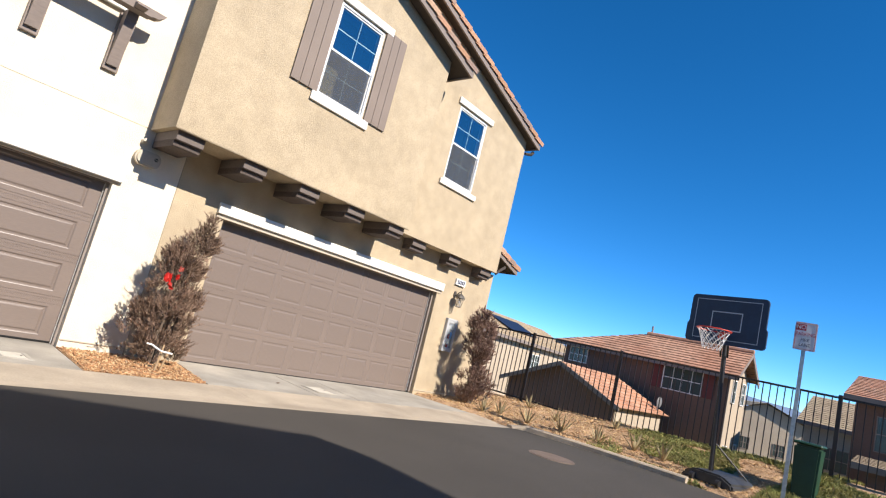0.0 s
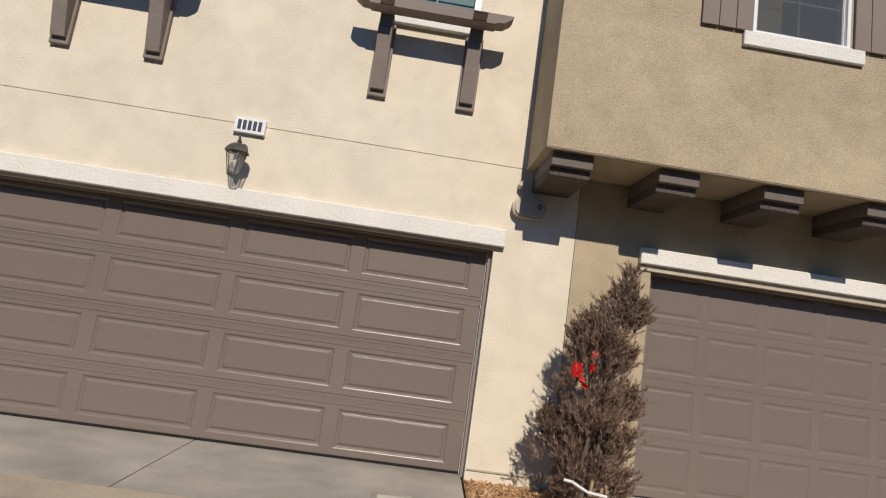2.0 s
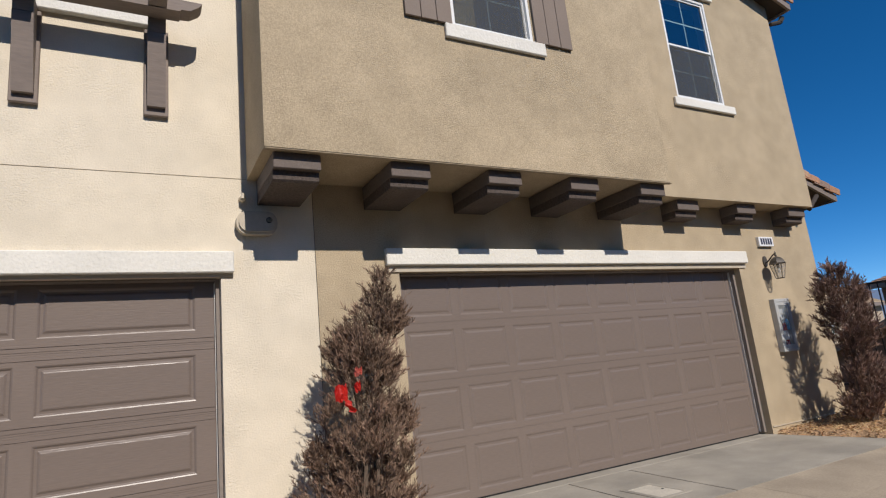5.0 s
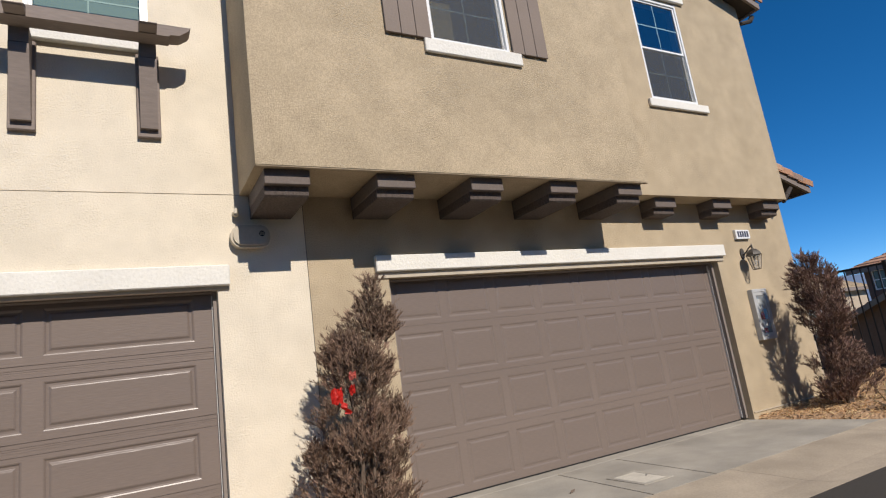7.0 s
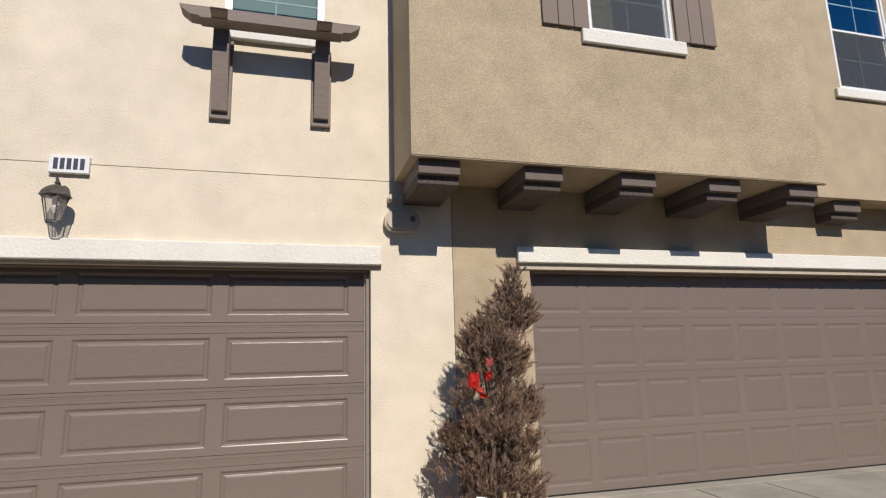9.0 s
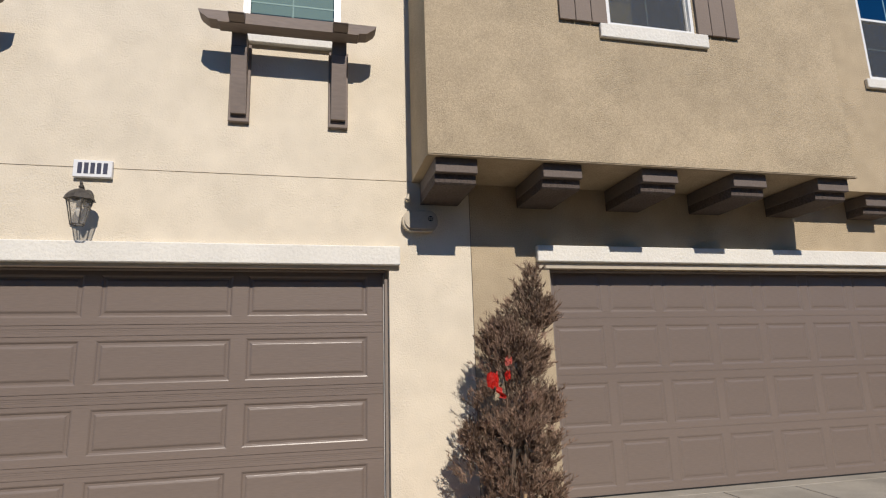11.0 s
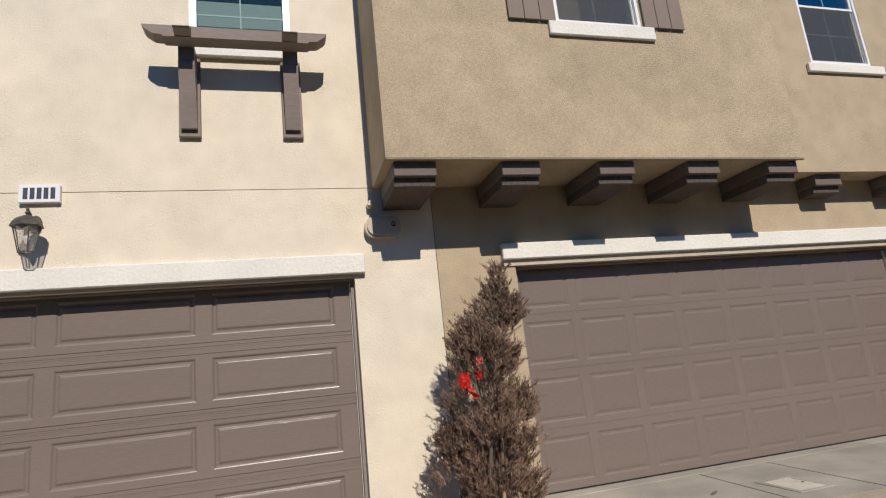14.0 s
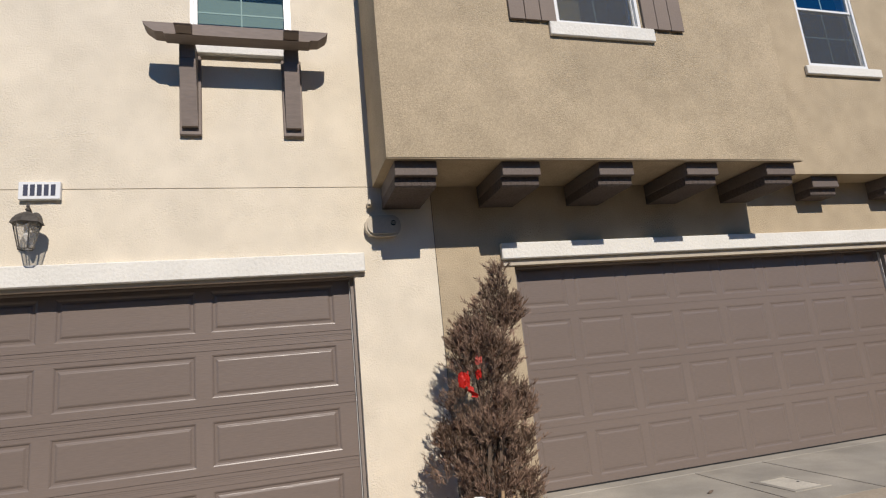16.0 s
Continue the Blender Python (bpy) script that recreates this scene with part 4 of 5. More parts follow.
def lantern(x, z):
    """A coach lantern hung from a curved arm: z is the foot of its cage."""
    ob = thing("wall_lantern", (x, 0, z), "weathered bronze coach lantern with clear glass panes", "wall lamp", "coach lanterns")
    cy = -0.175

    def hexa(bb, r0, r1, z0, z1):
        rod(bb, (0, cy, z0), (0, cy, z1), r0, r1, 6)

    def corner(k, r, h):
        a = math.pi / 3 * k + math.pi / 6
        return Vector((r * math.sin(a), cy + r * math.cos(a), h))
    b = fresh()
    rim = [(0.046 * math.cos(2 * math.pi * k / 20), 0.27 + 0.078 * math.sin(2 * math.pi * k / 20)) for k in range(20)]
    prism(b, rim, "y", -0.018, -0.001)
    part("wall_plate", b, LAMP_METAL, ob)
    b = fresh()
    pts = [Vector(p) for p in ((0, -0.016, 0.25), (0, -0.045, 0.258), (0, -0.085, 0.29), (0, -0.12, 0.325), (0, -0.15, 0.342), (0, cy, 0.346))]
    for p, q in zip(pts, pts[1:]):
        rod(b, p, q, 0.010, sides=8)
    part("curved_arm", b, LAMP_METAL, ob)
    b = fresh()
    for k in range(6):
        rod(b, corner(k, 0.053, 0.004), corner(k + 1, 0.053, 0.004), 0.0045, sides=5)
        rod(b, corner(k, 0.052, 0.0), corner(k, 0.097, 0.208), 0.0045, sides=5)
    part("cage", b, LAMP_METAL, ob)
    for k in range(6):
        part("glass_pane", pane_mesh([corner(k + 1, 0.0515, 0.006), corner(k, 0.0515, 0.006), corner(k, 0.0945, 0.206), corner(k + 1, 0.0945, 0.206)], SEEDED), SEEDED, ob)
    b = fresh()
    hexa(b, 0.118, 0.112, 0.208, 0.217), hexa(b, 0.112, 0.100, 0.217, 0.245), hexa(b, 0.100, 0.078, 0.245, 0.272), hexa(b, 0.078, 0.045, 0.272, 0.294), hexa(b, 0.045, 0.014, 0.294, 0.306)
    part("roof_cap", b, LAMP_METAL, ob)
    b = fresh()
    hexa(b, 0.010, 0.010, 0.304, 0.340), hexa(b, 0.018, 0.018, 0.318, 0.328), hexa(b, 0.008, 0.013, 0.340, 0.352), hexa(b, 0.013, 0.003, 0.352, 0.384)
    part("finial", b, LAMP_METAL, ob)
    part("socket", rod(fresh(), (0, cy, 0.20), (0, cy, 0.145), 0.020, 0.016, 10), LAMP_METAL, ob)
    part("bulb", rod(rod(fresh(), (0, cy, 0.145), (0, cy, 0.115), 0.012, 0.024, 10), (0, cy, 0.115), (0, cy, 0.072), 0.024, 0.008, 10), BULB, ob)


lantern(-4.142, 2.402)
lantern(5.63, 1.935)


# ---------------------------------------------------------------- fittings on the tan wall
cab = thing("extinguisher_cabinet", (5.70, 0, 0.945), "grey metal extinguisher cabinet on stucco, its clear door greyed for reflection", "extinguisher cabinet")
bm = fresh()
box(bm, -0.168, 0.168, -0.078, -0.001, 0, 0.045, 0.004), box(bm, -0.168, 0.168, -0.078, -0.001, 0.675, 0.72, 0.004)
box(bm, -0.168, -0.125, -0.078, -0.001, 0.045, 0.675, 0.004), box(bm, 0.125, 0.168, -0.078, -0.001, 0.045, 0.675, 0.004)
part("body", bm, PLATE_GREY, cab)
part("back", box(fresh(), -0.125, 0.125, -0.012, -0.002, 0.045, 0.675), PLATE_GREY, cab)
bm = fresh()
box(bm, -0.124, -0.100, -0.074, -0.066, 0.046, 0.674), box(bm, 0.100, 0.124, -0.074, -0.066, 0.046, 0.674)
box(bm, -0.100, 0.100, -0.074, -0.066, 0.046, 0.09), box(bm, -0.100, 0.100, -0.074, -0.066, 0.63, 0.674)
part("door_frame", bm, PLATE_GREY, cab)
glass_sheet("glass_door", upright(-0.102, 0.102, -0.070, 0.088, 0.632), LAMP_GLASS, cab)
ext = thing("fire_extinguisher", (5.705, -0.040, 0.992), "small red fire extinguisher with a white label", "fire extinguisher")
part("cylinder", rod(rod(fresh(), (0, 0, 0), (0, 0, 0.31), 0.027, sides=16), (0, 0, 0.31), (0, 0, 0.35), 0.027, 0.010, 16), RED, ext)
part("label_band", rod(fresh(), (0, 0, 0.11), (0, 0, 0.235), 0.0275, sides=16), PLATE, ext, "white printed label")
part("hang_tag", box(fresh(), 0.000, 0.070, -0.0285, -0.0275, 0.24, 0.385), BLUE, ext, "blue inspection tag")
part("valve", rod(rod(fresh(), (0, 0, 0.35), (0, 0, 0.385), 0.010), (-0.028, 0, 0.39), (0.03, 0, 0.405), 0.008), PLATE, ext, "pale valve and lever")

ubox = thing("utility_box", (-1.30, 0, 2.445), "beige rounded plastic vent box under the overhang", "utility box")
bm = fresh()
out = []
for cx, a0 in ((0.16 - 0.075, -90), (-0.18 + 0.09, 90)):
    r = 0.09 if cx < 0 else 0.075
    for k in range(9):
        a = radians(a0 + 180 * k / 8)
        out.append((cx + r * math.cos(a), 0.10 + 0.10 * math.sin(a)))
prism(bm, out, "y", -0.10, -0.001)
bmesh.ops.bevel(bm, geom=[e for e in bm.edges if all(v.co.y < -0.09 for v in e.verts)], offset=0.02, segments=2, affect="EDGES")
part("casing", bm, BOXGREY, ubox, smooth=False)
bm = fresh()
rod(bm, (0.085, -0.101, 0.118), (0.085, -0.104, 0.118), 0.026, sides=16)
part("round_vent", bm, HOLE, ubox, "dark round vent")
bm = fresh()
for dz in (-0.01, 0.0, 0.01):
    box(bm, 0.064, 0.106, -0.107, -0.1045, 0.116 + dz, 0.120 + dz)
part("vent_bars", bm, BOXGREY, ubox)
nub = thing("pipe_stub", (-1.415, 0, 2.77), "short beige pipe stub on the cream wall", "pipe")
part("stub", rod(fresh(), (0, -0.001, 0.0), (0, -0.07, -0.01), 0.03, 0.024, 12), CREAM, nub)
part("cap", rod(fresh(), (0, -0.07, -0.01), (0, -0.085, 0.03), 0.026, 0.014, 12), CREAM, nub)


# ---------------------------------------------------------------- shrubs
def leaf_quads(verts, faces, a, way, length, width, rng):
    side = way.cross(Vector((rng.gauss(0, 1), rng.gauss(0, 1), rng.gauss(0, 1)))).normalized() * width / 2
    k = len(verts)
    midway = a + way * length * 0.55 + Vector((0, 0, -0.05 * length))
    verts += [a, midway - side, a + way * length, midway + side]
    faces.append((k, k + 1, k + 2, k + 3))


def shrub(name, base, label, leaf_mat, levels, seed, sprigs, depth=0.8, leaf=(0.035, 0.075), ruffle=0.65, lobes=(), leaf_width=(0.0055, 0.010), slim=1.0, gaps=-0.16):
    """levels: (height, centre x, centre y, radius) up the shrub, from its base; many twigs with narrow leaves."""
    rng = random.Random(seed)
    ob = thing(name, base, label, "shrub")
    hs = [l[0] for l in levels]

    def level(h):
        return [float(np.interp(h, hs, [l[k] for l in levels])) for k in (1, 2, 3)]
    for k in range(9):
        b = fresh()
        a = rng.uniform(0, 6.3)
        top = hs[-1] * rng.uniform(0.35, 0.75)
        pts = []
        for i in range(7):
            h = top * i / 6
            cx, cy, r = level(h)
            s = 0.05 + 0.30 * r * (i / 6) ** 0.8 if i else 0.04
            w0, w1 = level(0)[0], level(0)[1]
            grow = min(1.0, i / 2)
            pts.append(Vector((w0 + (cx - w0) * grow + s * math.cos(a + 0.15 * i), w1 + (cy - w1) * grow + s * depth * math.sin(a + 0.15 * i), h)))
        for i in range(6):
            rod(b, pts[i], pts[i + 1], 0.015 * (1 - i / 7) + 0.002, 0.015 * (1 - (i + 1) / 7) + 0.002, 6)
        part("stem", b, BARK, ob, "grey-brown bare stem")
    verts, faces = [], []
    tv, tf = [], []
    made = 0
    while made < sprigs:
        a = rng.uniform(0, 2 * math.pi)
        q = rng.random() ** 0.42
        if lobes and rng.random() < 0.40:
            cx, cy, ch, r = rng.choice(lobes)
            h = ch + r * rng.uniform(-1.1, 0.9)
            r *= max(0.15, 1 - abs((h - ch) / r) ** 2) ** 0.5
        else:
            h = rng.uniform(0.03, hs[-1])
            cx, cy, r = level(h)
            if rng.random() > (r + 0.05) / 0.5:
                continue
        r *= slim * 1.0 + ruffle * noise.noise((math.cos(a) * 1.1 + seed, math.sin(a) * 1.1, h * 2.6))
        x, y = cx + q * r * math.cos(a), cy + q * r * depth * math.sin(a)
        n = noise.noise((x * 4.5, y * 4.5, h * 4.0 + seed))
        if n < gaps + 0.04 * (1 - q):
            continue
        reach = 1 + 0.5 * noise.noise((x * 3 + 9, y * 3, h * 3))
        made += 1
        root = Vector((x, y, h))
        way = Vector((math.cos(a) * (0.25 + 0.55 * q), math.sin(a) * (0.25 + 0.55 * q), rng.uniform(0.6, 1.4))).normalized()
        way = (way + Vector((rng.gauss(0, 0.28), rng.gauss(0, 0.28), rng.gauss(0, 0.2)))).normalized()
        long = rng.uniform(0.07, 0.14 + 0.05 * (q > 0.8)) * reach
        k = len(tv)
        s = way.orthogonal().normalized() * 0.0022
        s2 = way.cross(s).normalized() * 0.0022
        tv += [root + s, root - s * 0.5 + s2, root - s * 0.5 - s2, root + way * long]
        tf += [(k, k + 1, k + 3), (k + 1, k + 2, k + 3), (k + 2, k, k + 3)]
        for i in range(rng.randint(18, 26)):
            u = rng.uniform(0.1, 1.0)
            p = root + way * long * u
            d = (way * rng.uniform(0.6, 1.2) + Vector((rng.gauss(0, 0.42), rng.gauss(0, 0.42), rng.gauss(0.3, 0.32)))).normalized()
            leaf_quads(verts, faces, p, d, rng.uniform(*leaf), rng.uniform(*leaf_width), rng)
    for n_, v_, f_, m_, lab in (("foliage", verts, faces, leaf_mat, "dense narrow dry leaves"), ("brushwood", tv, tf, BARK, "fine twigs")):
        me = bpy.data.meshes.new(n_)
        me.from_pydata(v_, [], f_)
        me.materials.append(m_)
        o = part(n_, me, m_, ob, lab)
        tagged(o, kind="stuff")
    return ob


shrub("shrub", (-0.66, -0.56, -0.075), "tall narrow shrub with dry brown leaves in mulch", LEAF,
      [(0.0, 0.0, 0.0, 0.10), (0.08, 0.0, 0.0, 0.18), (0.18, 0.0, 0.0, 0.25), (0.30, 0.0, 0.0, 0.27), (0.45, -0.01, 0.0, 0.275), (0.60, -0.01, 0.0, 0.275), (0.76, 0.0, 0.0, 0.265), (0.88, 0.03, 0.0, 0.24), (1.02, 0.035, 0.0, 0.23), (1.12, 0.03, 0.0, 0.24), (1.25, 0.00, 0.0, 0.26), (1.42, 0.04, 0.0, 0.25), (1.56, 0.105, 0.0, 0.225), (1.70, 0.165, 0.0, 0.18), (1.82, 0.20, 0.0, 0.115), (1.92, 0.22, 0.0, 0.05), (2.06, 0.25, 0.0, 0.02)], 21, 2250, ruffle=0.12, slim=0.90, gaps=-0.24, leaf=(0.032, 0.068), leaf_width=(0.0048, 0.0085),
      lobes=((-0.30, 0.05, 0.64, 0.13), (-0.21, 0.0, 0.94, 0.11), (-0.32, 0.05, 0.40, 0.14), (-0.28, 0.05, 0.18, 0.13), (0.29, 0.0, 0.88, 0.12), (0.26, 0.0, 0.55, 0.12), (0.25, 0.0, 0.22, 0.13), (0.22, 0.0, 1.30, 0.11), (0.29, 0.0, 1.66, 0.11), (-0.10, 0.0, 1.46, 0.11), (0.02, -0.12, 0.8, 0.2), (0.05, -0.10, 1.45, 0.15)))
shrub("shrub", (6.05, -0.68, -0.02), "leafy purplish-brown shrub beside the tan wall", LEAF_RED,
      [(0.0, 0.05, 0.0, 0.22), (0.15, 0.05, 0.0, 0.34), (0.40, 0.05, 0.0, 0.35), (0.64, 0.05, 0.0, 0.23), (0.82, 0.02, 0.0, 0.10), (0.95, 0.0, 0.0, 0.20), (1.15, -0.02, 0.0, 0.33), (1.45, -0.03, 0.0, 0.36), (1.70, -0.05, 0.0, 0.29), (1.86, -0.07, 0.0, 0.16), (1.96, -0.08, 0.0, 0.05)], 33, 1700, leaf=(0.038, 0.075), leaf_width=(0.006, 0.011))

stake = thing("plant_stake", (-0.80, -1.02, -0.072), "pale wooden stake leaning by the shrub", "stake", "shrub stakes")
part("stick", rod(fresh(), (0, 0, -0.05), (0.06, 0.06, 0.34), 0.016, 0.013, 7), STAKE, stake)
stake = thing("plant_stake", (-0.72, -0.98, -0.072), "pale wooden stake leaning by the shrub", "stake", "shrub stakes")
part("stick", rod(fresh(), (0, 0, -0.05), (0.07, 0.04, 0.29), 0.015, 0.012, 7), STAKE, stake)
tie = thing("plant_tie", (-0.80, -1.03, 0.19), "white plastic plant tie round the stakes", "plant tie")
bm = fresh()
pts = [Vector(p) for p in ((-0.19, -0.01, 0.075), (-0.13, -0.025, 0.07), (-0.06, -0.03, 0.035), (0.0, -0.02, 0.008), (0.07, -0.02, 0.0), (0.15, -0.015, -0.01))]
for p, q in zip(pts, pts[1:]):
    rod(bm, p, q, 0.011, sides=6)
part("strap", bm, TIE, tie)


def ribbon(place, w, h, mat, label, seed, tail=0.0):
    """A crumpled loop of ribbon with a hanging tail."""
    rng2 = random.Random(seed)
    ob = thing("ribbon_bow", place, label, "ribbon")
    b = fresh()
    n, m = 7, 5
    g = [[b.verts.new((w * (i / n - 0.5) * (1 - 0.25 * abs(j / m - 0.5)), -0.02 * math.sin(3.1 * i / n) - rng2.uniform(0, 0.022), h * (j / m - 0.5) + rng2.uniform(-0.012, 0.012))) for j in range(m + 1)] for i in range(n + 1)]
    for i in range(n):
        for j in range(m):
            b.faces.new((g[i][j], g[i + 1][j], g[i + 1][j + 1], g[i][j + 1]))
    bmesh.ops.solidify(b, geom=b.faces[:], thickness=0.003)
    part("loop", b, mat, ob)
    if tail:
        b = fresh()
        rows2 = []
        for i in range(7):
            z = -h * 0.4 - tail * i / 6
            cx = 0.03 + 0.05 * (i / 6) + 0.012 * math.sin(i * 1.7)
            rows2.append([b.verts.new((cx - 0.022, -0.012 * math.sin(i), z)), b.verts.new((cx + 0.022, -0.02 + 0.012 * math.cos(i), z - 0.01))])
        for p, q in zip(rows2, rows2[1:]):
            b.faces.new((p[0], p[1], q[1], q[0]))
        bmesh.ops.solidify(b, geom=b.faces[:], thickness=0.003)
        part("tail", b, mat, ob)


ribbon((-0.945, -0.93, 1.09), 0.095, 0.105, RIBBON, "crumpled red ribbon bow tied in the shrub", 3, 0.09)
ribbon((-0.80, -0.90, 1.228), 0.06, 0.055, PINK, "small pale red ribbon loop in the shrub", 4)
ribbon((-0.81, -0.89, 1.12), 0.05, 0.07, RIBBON, "small red ribbon scrap in the shrub", 5)


# ---------------------------------------------------------------- agaves on the bank
def agave_leaf(l, w):
    b = fresh()
    rows2 = []
    for i in range(5):
        u = i / 4
        half = w / 2 * (1 - u) ** 0.6 * (0.7 + 0.6 * u if u < 0.5 else 1)
        rows2.append([b.verts.new((-half, 0, u * l)), b.verts.new((0, -0.35 * half - 0.002, u * l + 0.002)), b.verts.new((half, 0, u * l))])
    for p, q in zip(rows2, rows2[1:]):
        for k in range(2):
            b.faces.new((p[k], p[k + 1], q[k + 1], q[k]))
    return b


AGAVE_LEAF = mesh_of("agave_leaf", agave_leaf(0.42, 0.05), AGAVE)
rng = random.Random(44)
for x, y, s in ((5.60, -1.55, 0.8), (6.05, -1.75, 0.9), (6.15, -2.40, 1.0), (6.9, -2.55, 0.7), (6.35, -3.05, 1.0), (6.55, -3.75, 0.9), (6.7, -4.45, 1.0), (6.62, -5.05, 0.9), (7.4, -1.5, 0.8), (7.7, -3.6, 0.7)):
    u = min(range(nx + 1), key=lambda i: abs(BANK[i][int((0.9 - y) / 15.4 * ny)].x - x)) / nx
    spot = on_bank(u, (0.9 - y) / 15.4)
    plant = thing("agave", (spot.x, spot.y, spot.z - 0.01), "dry yellow-green agave on the mulch bank", "agave", "agaves on the bank")
    for k in range(13):
        o = part("leaf", AGAVE_LEAF, AGAVE, plant)
        o.matrix_basis = pose(0, 0, 0, 0, 0, 360 * k / 13 + rng.uniform(-12, 12)) @ pose(0, -0.01, 0, rng.uniform(8, 58), 0, 0) @ Matrix.Diagonal((1, 1, s * rng.uniform(0.7, 1.1), 1))


# ---------------------------------------------------------------- iron fence
FENCE_X, FENCE_TOP = 8.3, 1.86
fence = thing("iron_fence", (FENCE_X, -4.0, 0.3), "black iron picket fence along the bank", "fence")
posts = [3.52, 1.52, -0.58, -2.86, -4.96, -6.90, -9.1, -11.2, -13.3]
bar = mesh_of("picket", box(fresh(), -0.008, 0.008, -0.008, 0.008, 0, 1.60), IRON)
post_mesh = mesh_of("post", box(fresh(), -0.032, 0.032, -0.032, 0.032, 0, 1.98, 0.004), IRON)
for y in posts:
    o = part("post", post_mesh, IRON, fence)
    o.location = (0, y + 4.0, -0.39)
for ya, yb in zip(posts, posts[1:]):
    for z in (FENCE_TOP - 0.3, -0.02):
        part("rail", box(fresh(), -0.018, 0.018, yb + 4.033, ya + 3.967, z - 0.036, z), IRON, fence)
    count = round((ya - yb) / 0.125)
    for k in range(1, count):
        o = part("picket", bar, IRON, fence)
        o.location = (0, yb + (ya - yb) * k / count + 4.0, -0.055)


# ---------------------------------------------------------------- basketball hoop
hoop = thing("basketball_hoop", (6.41, -5.61, -0.03), "portable basketball hoop with a dark backboard", "basketball hoop", turn=-11)
part("pole", rod(fresh(), (0, 0.10, 0.10), (0, 0.20, 2.35), 0.037, sides=14), POLE, hoop)
bm = prism(fresh(), [(-0.42, 0.0), (0.42, 0.0), (0.40, 0.10), (0.22, 0.19), (-0.22, 0.19), (-0.40, 0.10)], "x", -0.32, 0.55)
bmesh.ops.bevel(bm, geom=bm.edges[:], offset=0.03, segments=2, affect="EDGES")
part("base_tank", bm, BASE, hoop, "scuffed black plastic base")
part("wheel", rod(fresh(), (-0.36, 0.18, 0.06), (-0.36, 0.24, 0.06), 0.06, sides=16), POLE, hoop)
part("wheel", rod(fresh(), (-0.36, -0.24, 0.06), (-0.36, -0.18, 0.06), 0.06, sides=16), POLE, hoop)
part("strut", rod(fresh(), (0.03, 0.16, 0.62), (0.45, 0.28, 0.16), 0.014), POLE, hoop)
part("strut", rod(fresh(), (0.03, 0.10, 0.62), (0.45, -0.28, 0.16), 0.014), POLE, hoop)
BX, BZ = -0.50, 2.59
for s in (-0.06, 0.06):
    part("bracket_arm", rod(fresh(), (0.0, s + 0.20, 2.30), (BX + 0.03, s, BZ + 0.18), 0.016), POLE, hoop)
    part("bracket_arm", rod(fresh(), (0.0, s + 0.19, 2.05), (BX + 0.03, s, BZ - 0.20), 0.016), POLE, hoop)
out = []
for cx, cz, a0 in ((0.50, 0.30, 0), (-0.50, 0.30, 90)):
    out += [(cx + 0.06 * math.cos(radians(a0 + 22.5 * k)), cz + 0.06 * math.sin(radians(a0 + 22.5 * k))) for k in range(5)]
out += [(-0.56, -0.06), (-0.585, -0.09)]
for cx, cz, a0 in ((-0.53, -0.30, 180), (0.53, -0.30, 270)):
    out += [(cx + 0.055 * math.cos(radians(a0 + 22.5 * k)), cz + 0.055 * math.sin(radians(a0 + 22.5 * k))) for k in range(5)]
out += [(0.585, -0.09), (0.56, -0.06)]
board = part("backboard", prism(fresh(), [(-1.11 * u, 1.12 * v + BZ) for u, v in out], "x", BX, BX + 0.035), BACKBOARD, hoop, "dark blue-black rectangular backboard")


def line_frame(b, w, z0, z1, t, x):
    box(b, x - 0.003, x - 0.0005, -w, w, z1 - t, z1), box(b, x - 0.003, x - 0.0005, -w, w, z0, z0 + t)
    box(b, x - 0.003, x - 0.0005, -w, -w + t, z0 + t, z1 - t), box(b, x - 0.003, x - 0.0005, w - t, w, z0 + t, z1 - t)
    return b


part("border_line", line_frame(fresh(), 0.53, BZ - 0.33, BZ + 0.335, 0.010, BX), LINE, board, "thin grey border line")
part("shooter_square", line_frame(fresh(), 0.25, BZ - 0.17, BZ + 0.14, 0.016, BX), LINE, board, "grey shooting square")
RZ = BZ - 0.22
part("rim", ring(fresh(), (BX - 0.34, 0, RZ), 0.252, 0.011, 28), RIM, hoop, "red steel rim")
part("rim_plate", box(fresh(), BX - 0.08, BX - 0.001, -0.06, 0.06, RZ - 0.10, RZ + 0.012, 0.004), RIM, hoop)
bm = fresh()
tiers = []
for t in range(6):
    r = 0.25 - 0.12 * (t / 5) ** 0.7
    tiers.append([Vector((BX - 0.34 + r * math.cos(2 * math.pi * (k + 0.5 * (t % 2)) / 12), r * math.sin(2 * math.pi * (k + 0.5 * (t % 2)) / 12), RZ - 0.062 * t)) for k in range(12)])
for t in range(5):
    for k in range(12):
        for d in (0, 1 if t % 2 else -1):
            rod(bm, tiers[t][k], tiers[t + 1][(k + d) % 12], 0.0045, sides=4)
part("net", bm, NET, hoop, "white cord net")

# ---------------------------------------------------------------- sign, bin
sign = thing("parking_sign", (6.48, -6.54, -0.07), "white and red no-parking fire-lane sign on a steel post", "sign", turn=-83)
part("post", box(fresh(), -0.028, 0.028, -0.01, 0.02, 0.0, 2.45), STEEL, sign, "galvanised steel channel post")
out = []
for cx, cz, a0 in ((0.125, 0.195, 0), (-0.125, 0.195, 90), (-0.125, -0.195, 180), (0.125, -0.195, 270)):
    out += [(cx + 0.028 * math.cos(radians(a0 + 30 * k)), 2.64 + cz + 0.028 * math.sin(radians(a0 + 30 * k))) for k in range(4)]
plate = part("sign_plate", prism(fresh(), out, "y", -0.016, -0.012), SIGNFACE, sign, "white reflective sign plate")


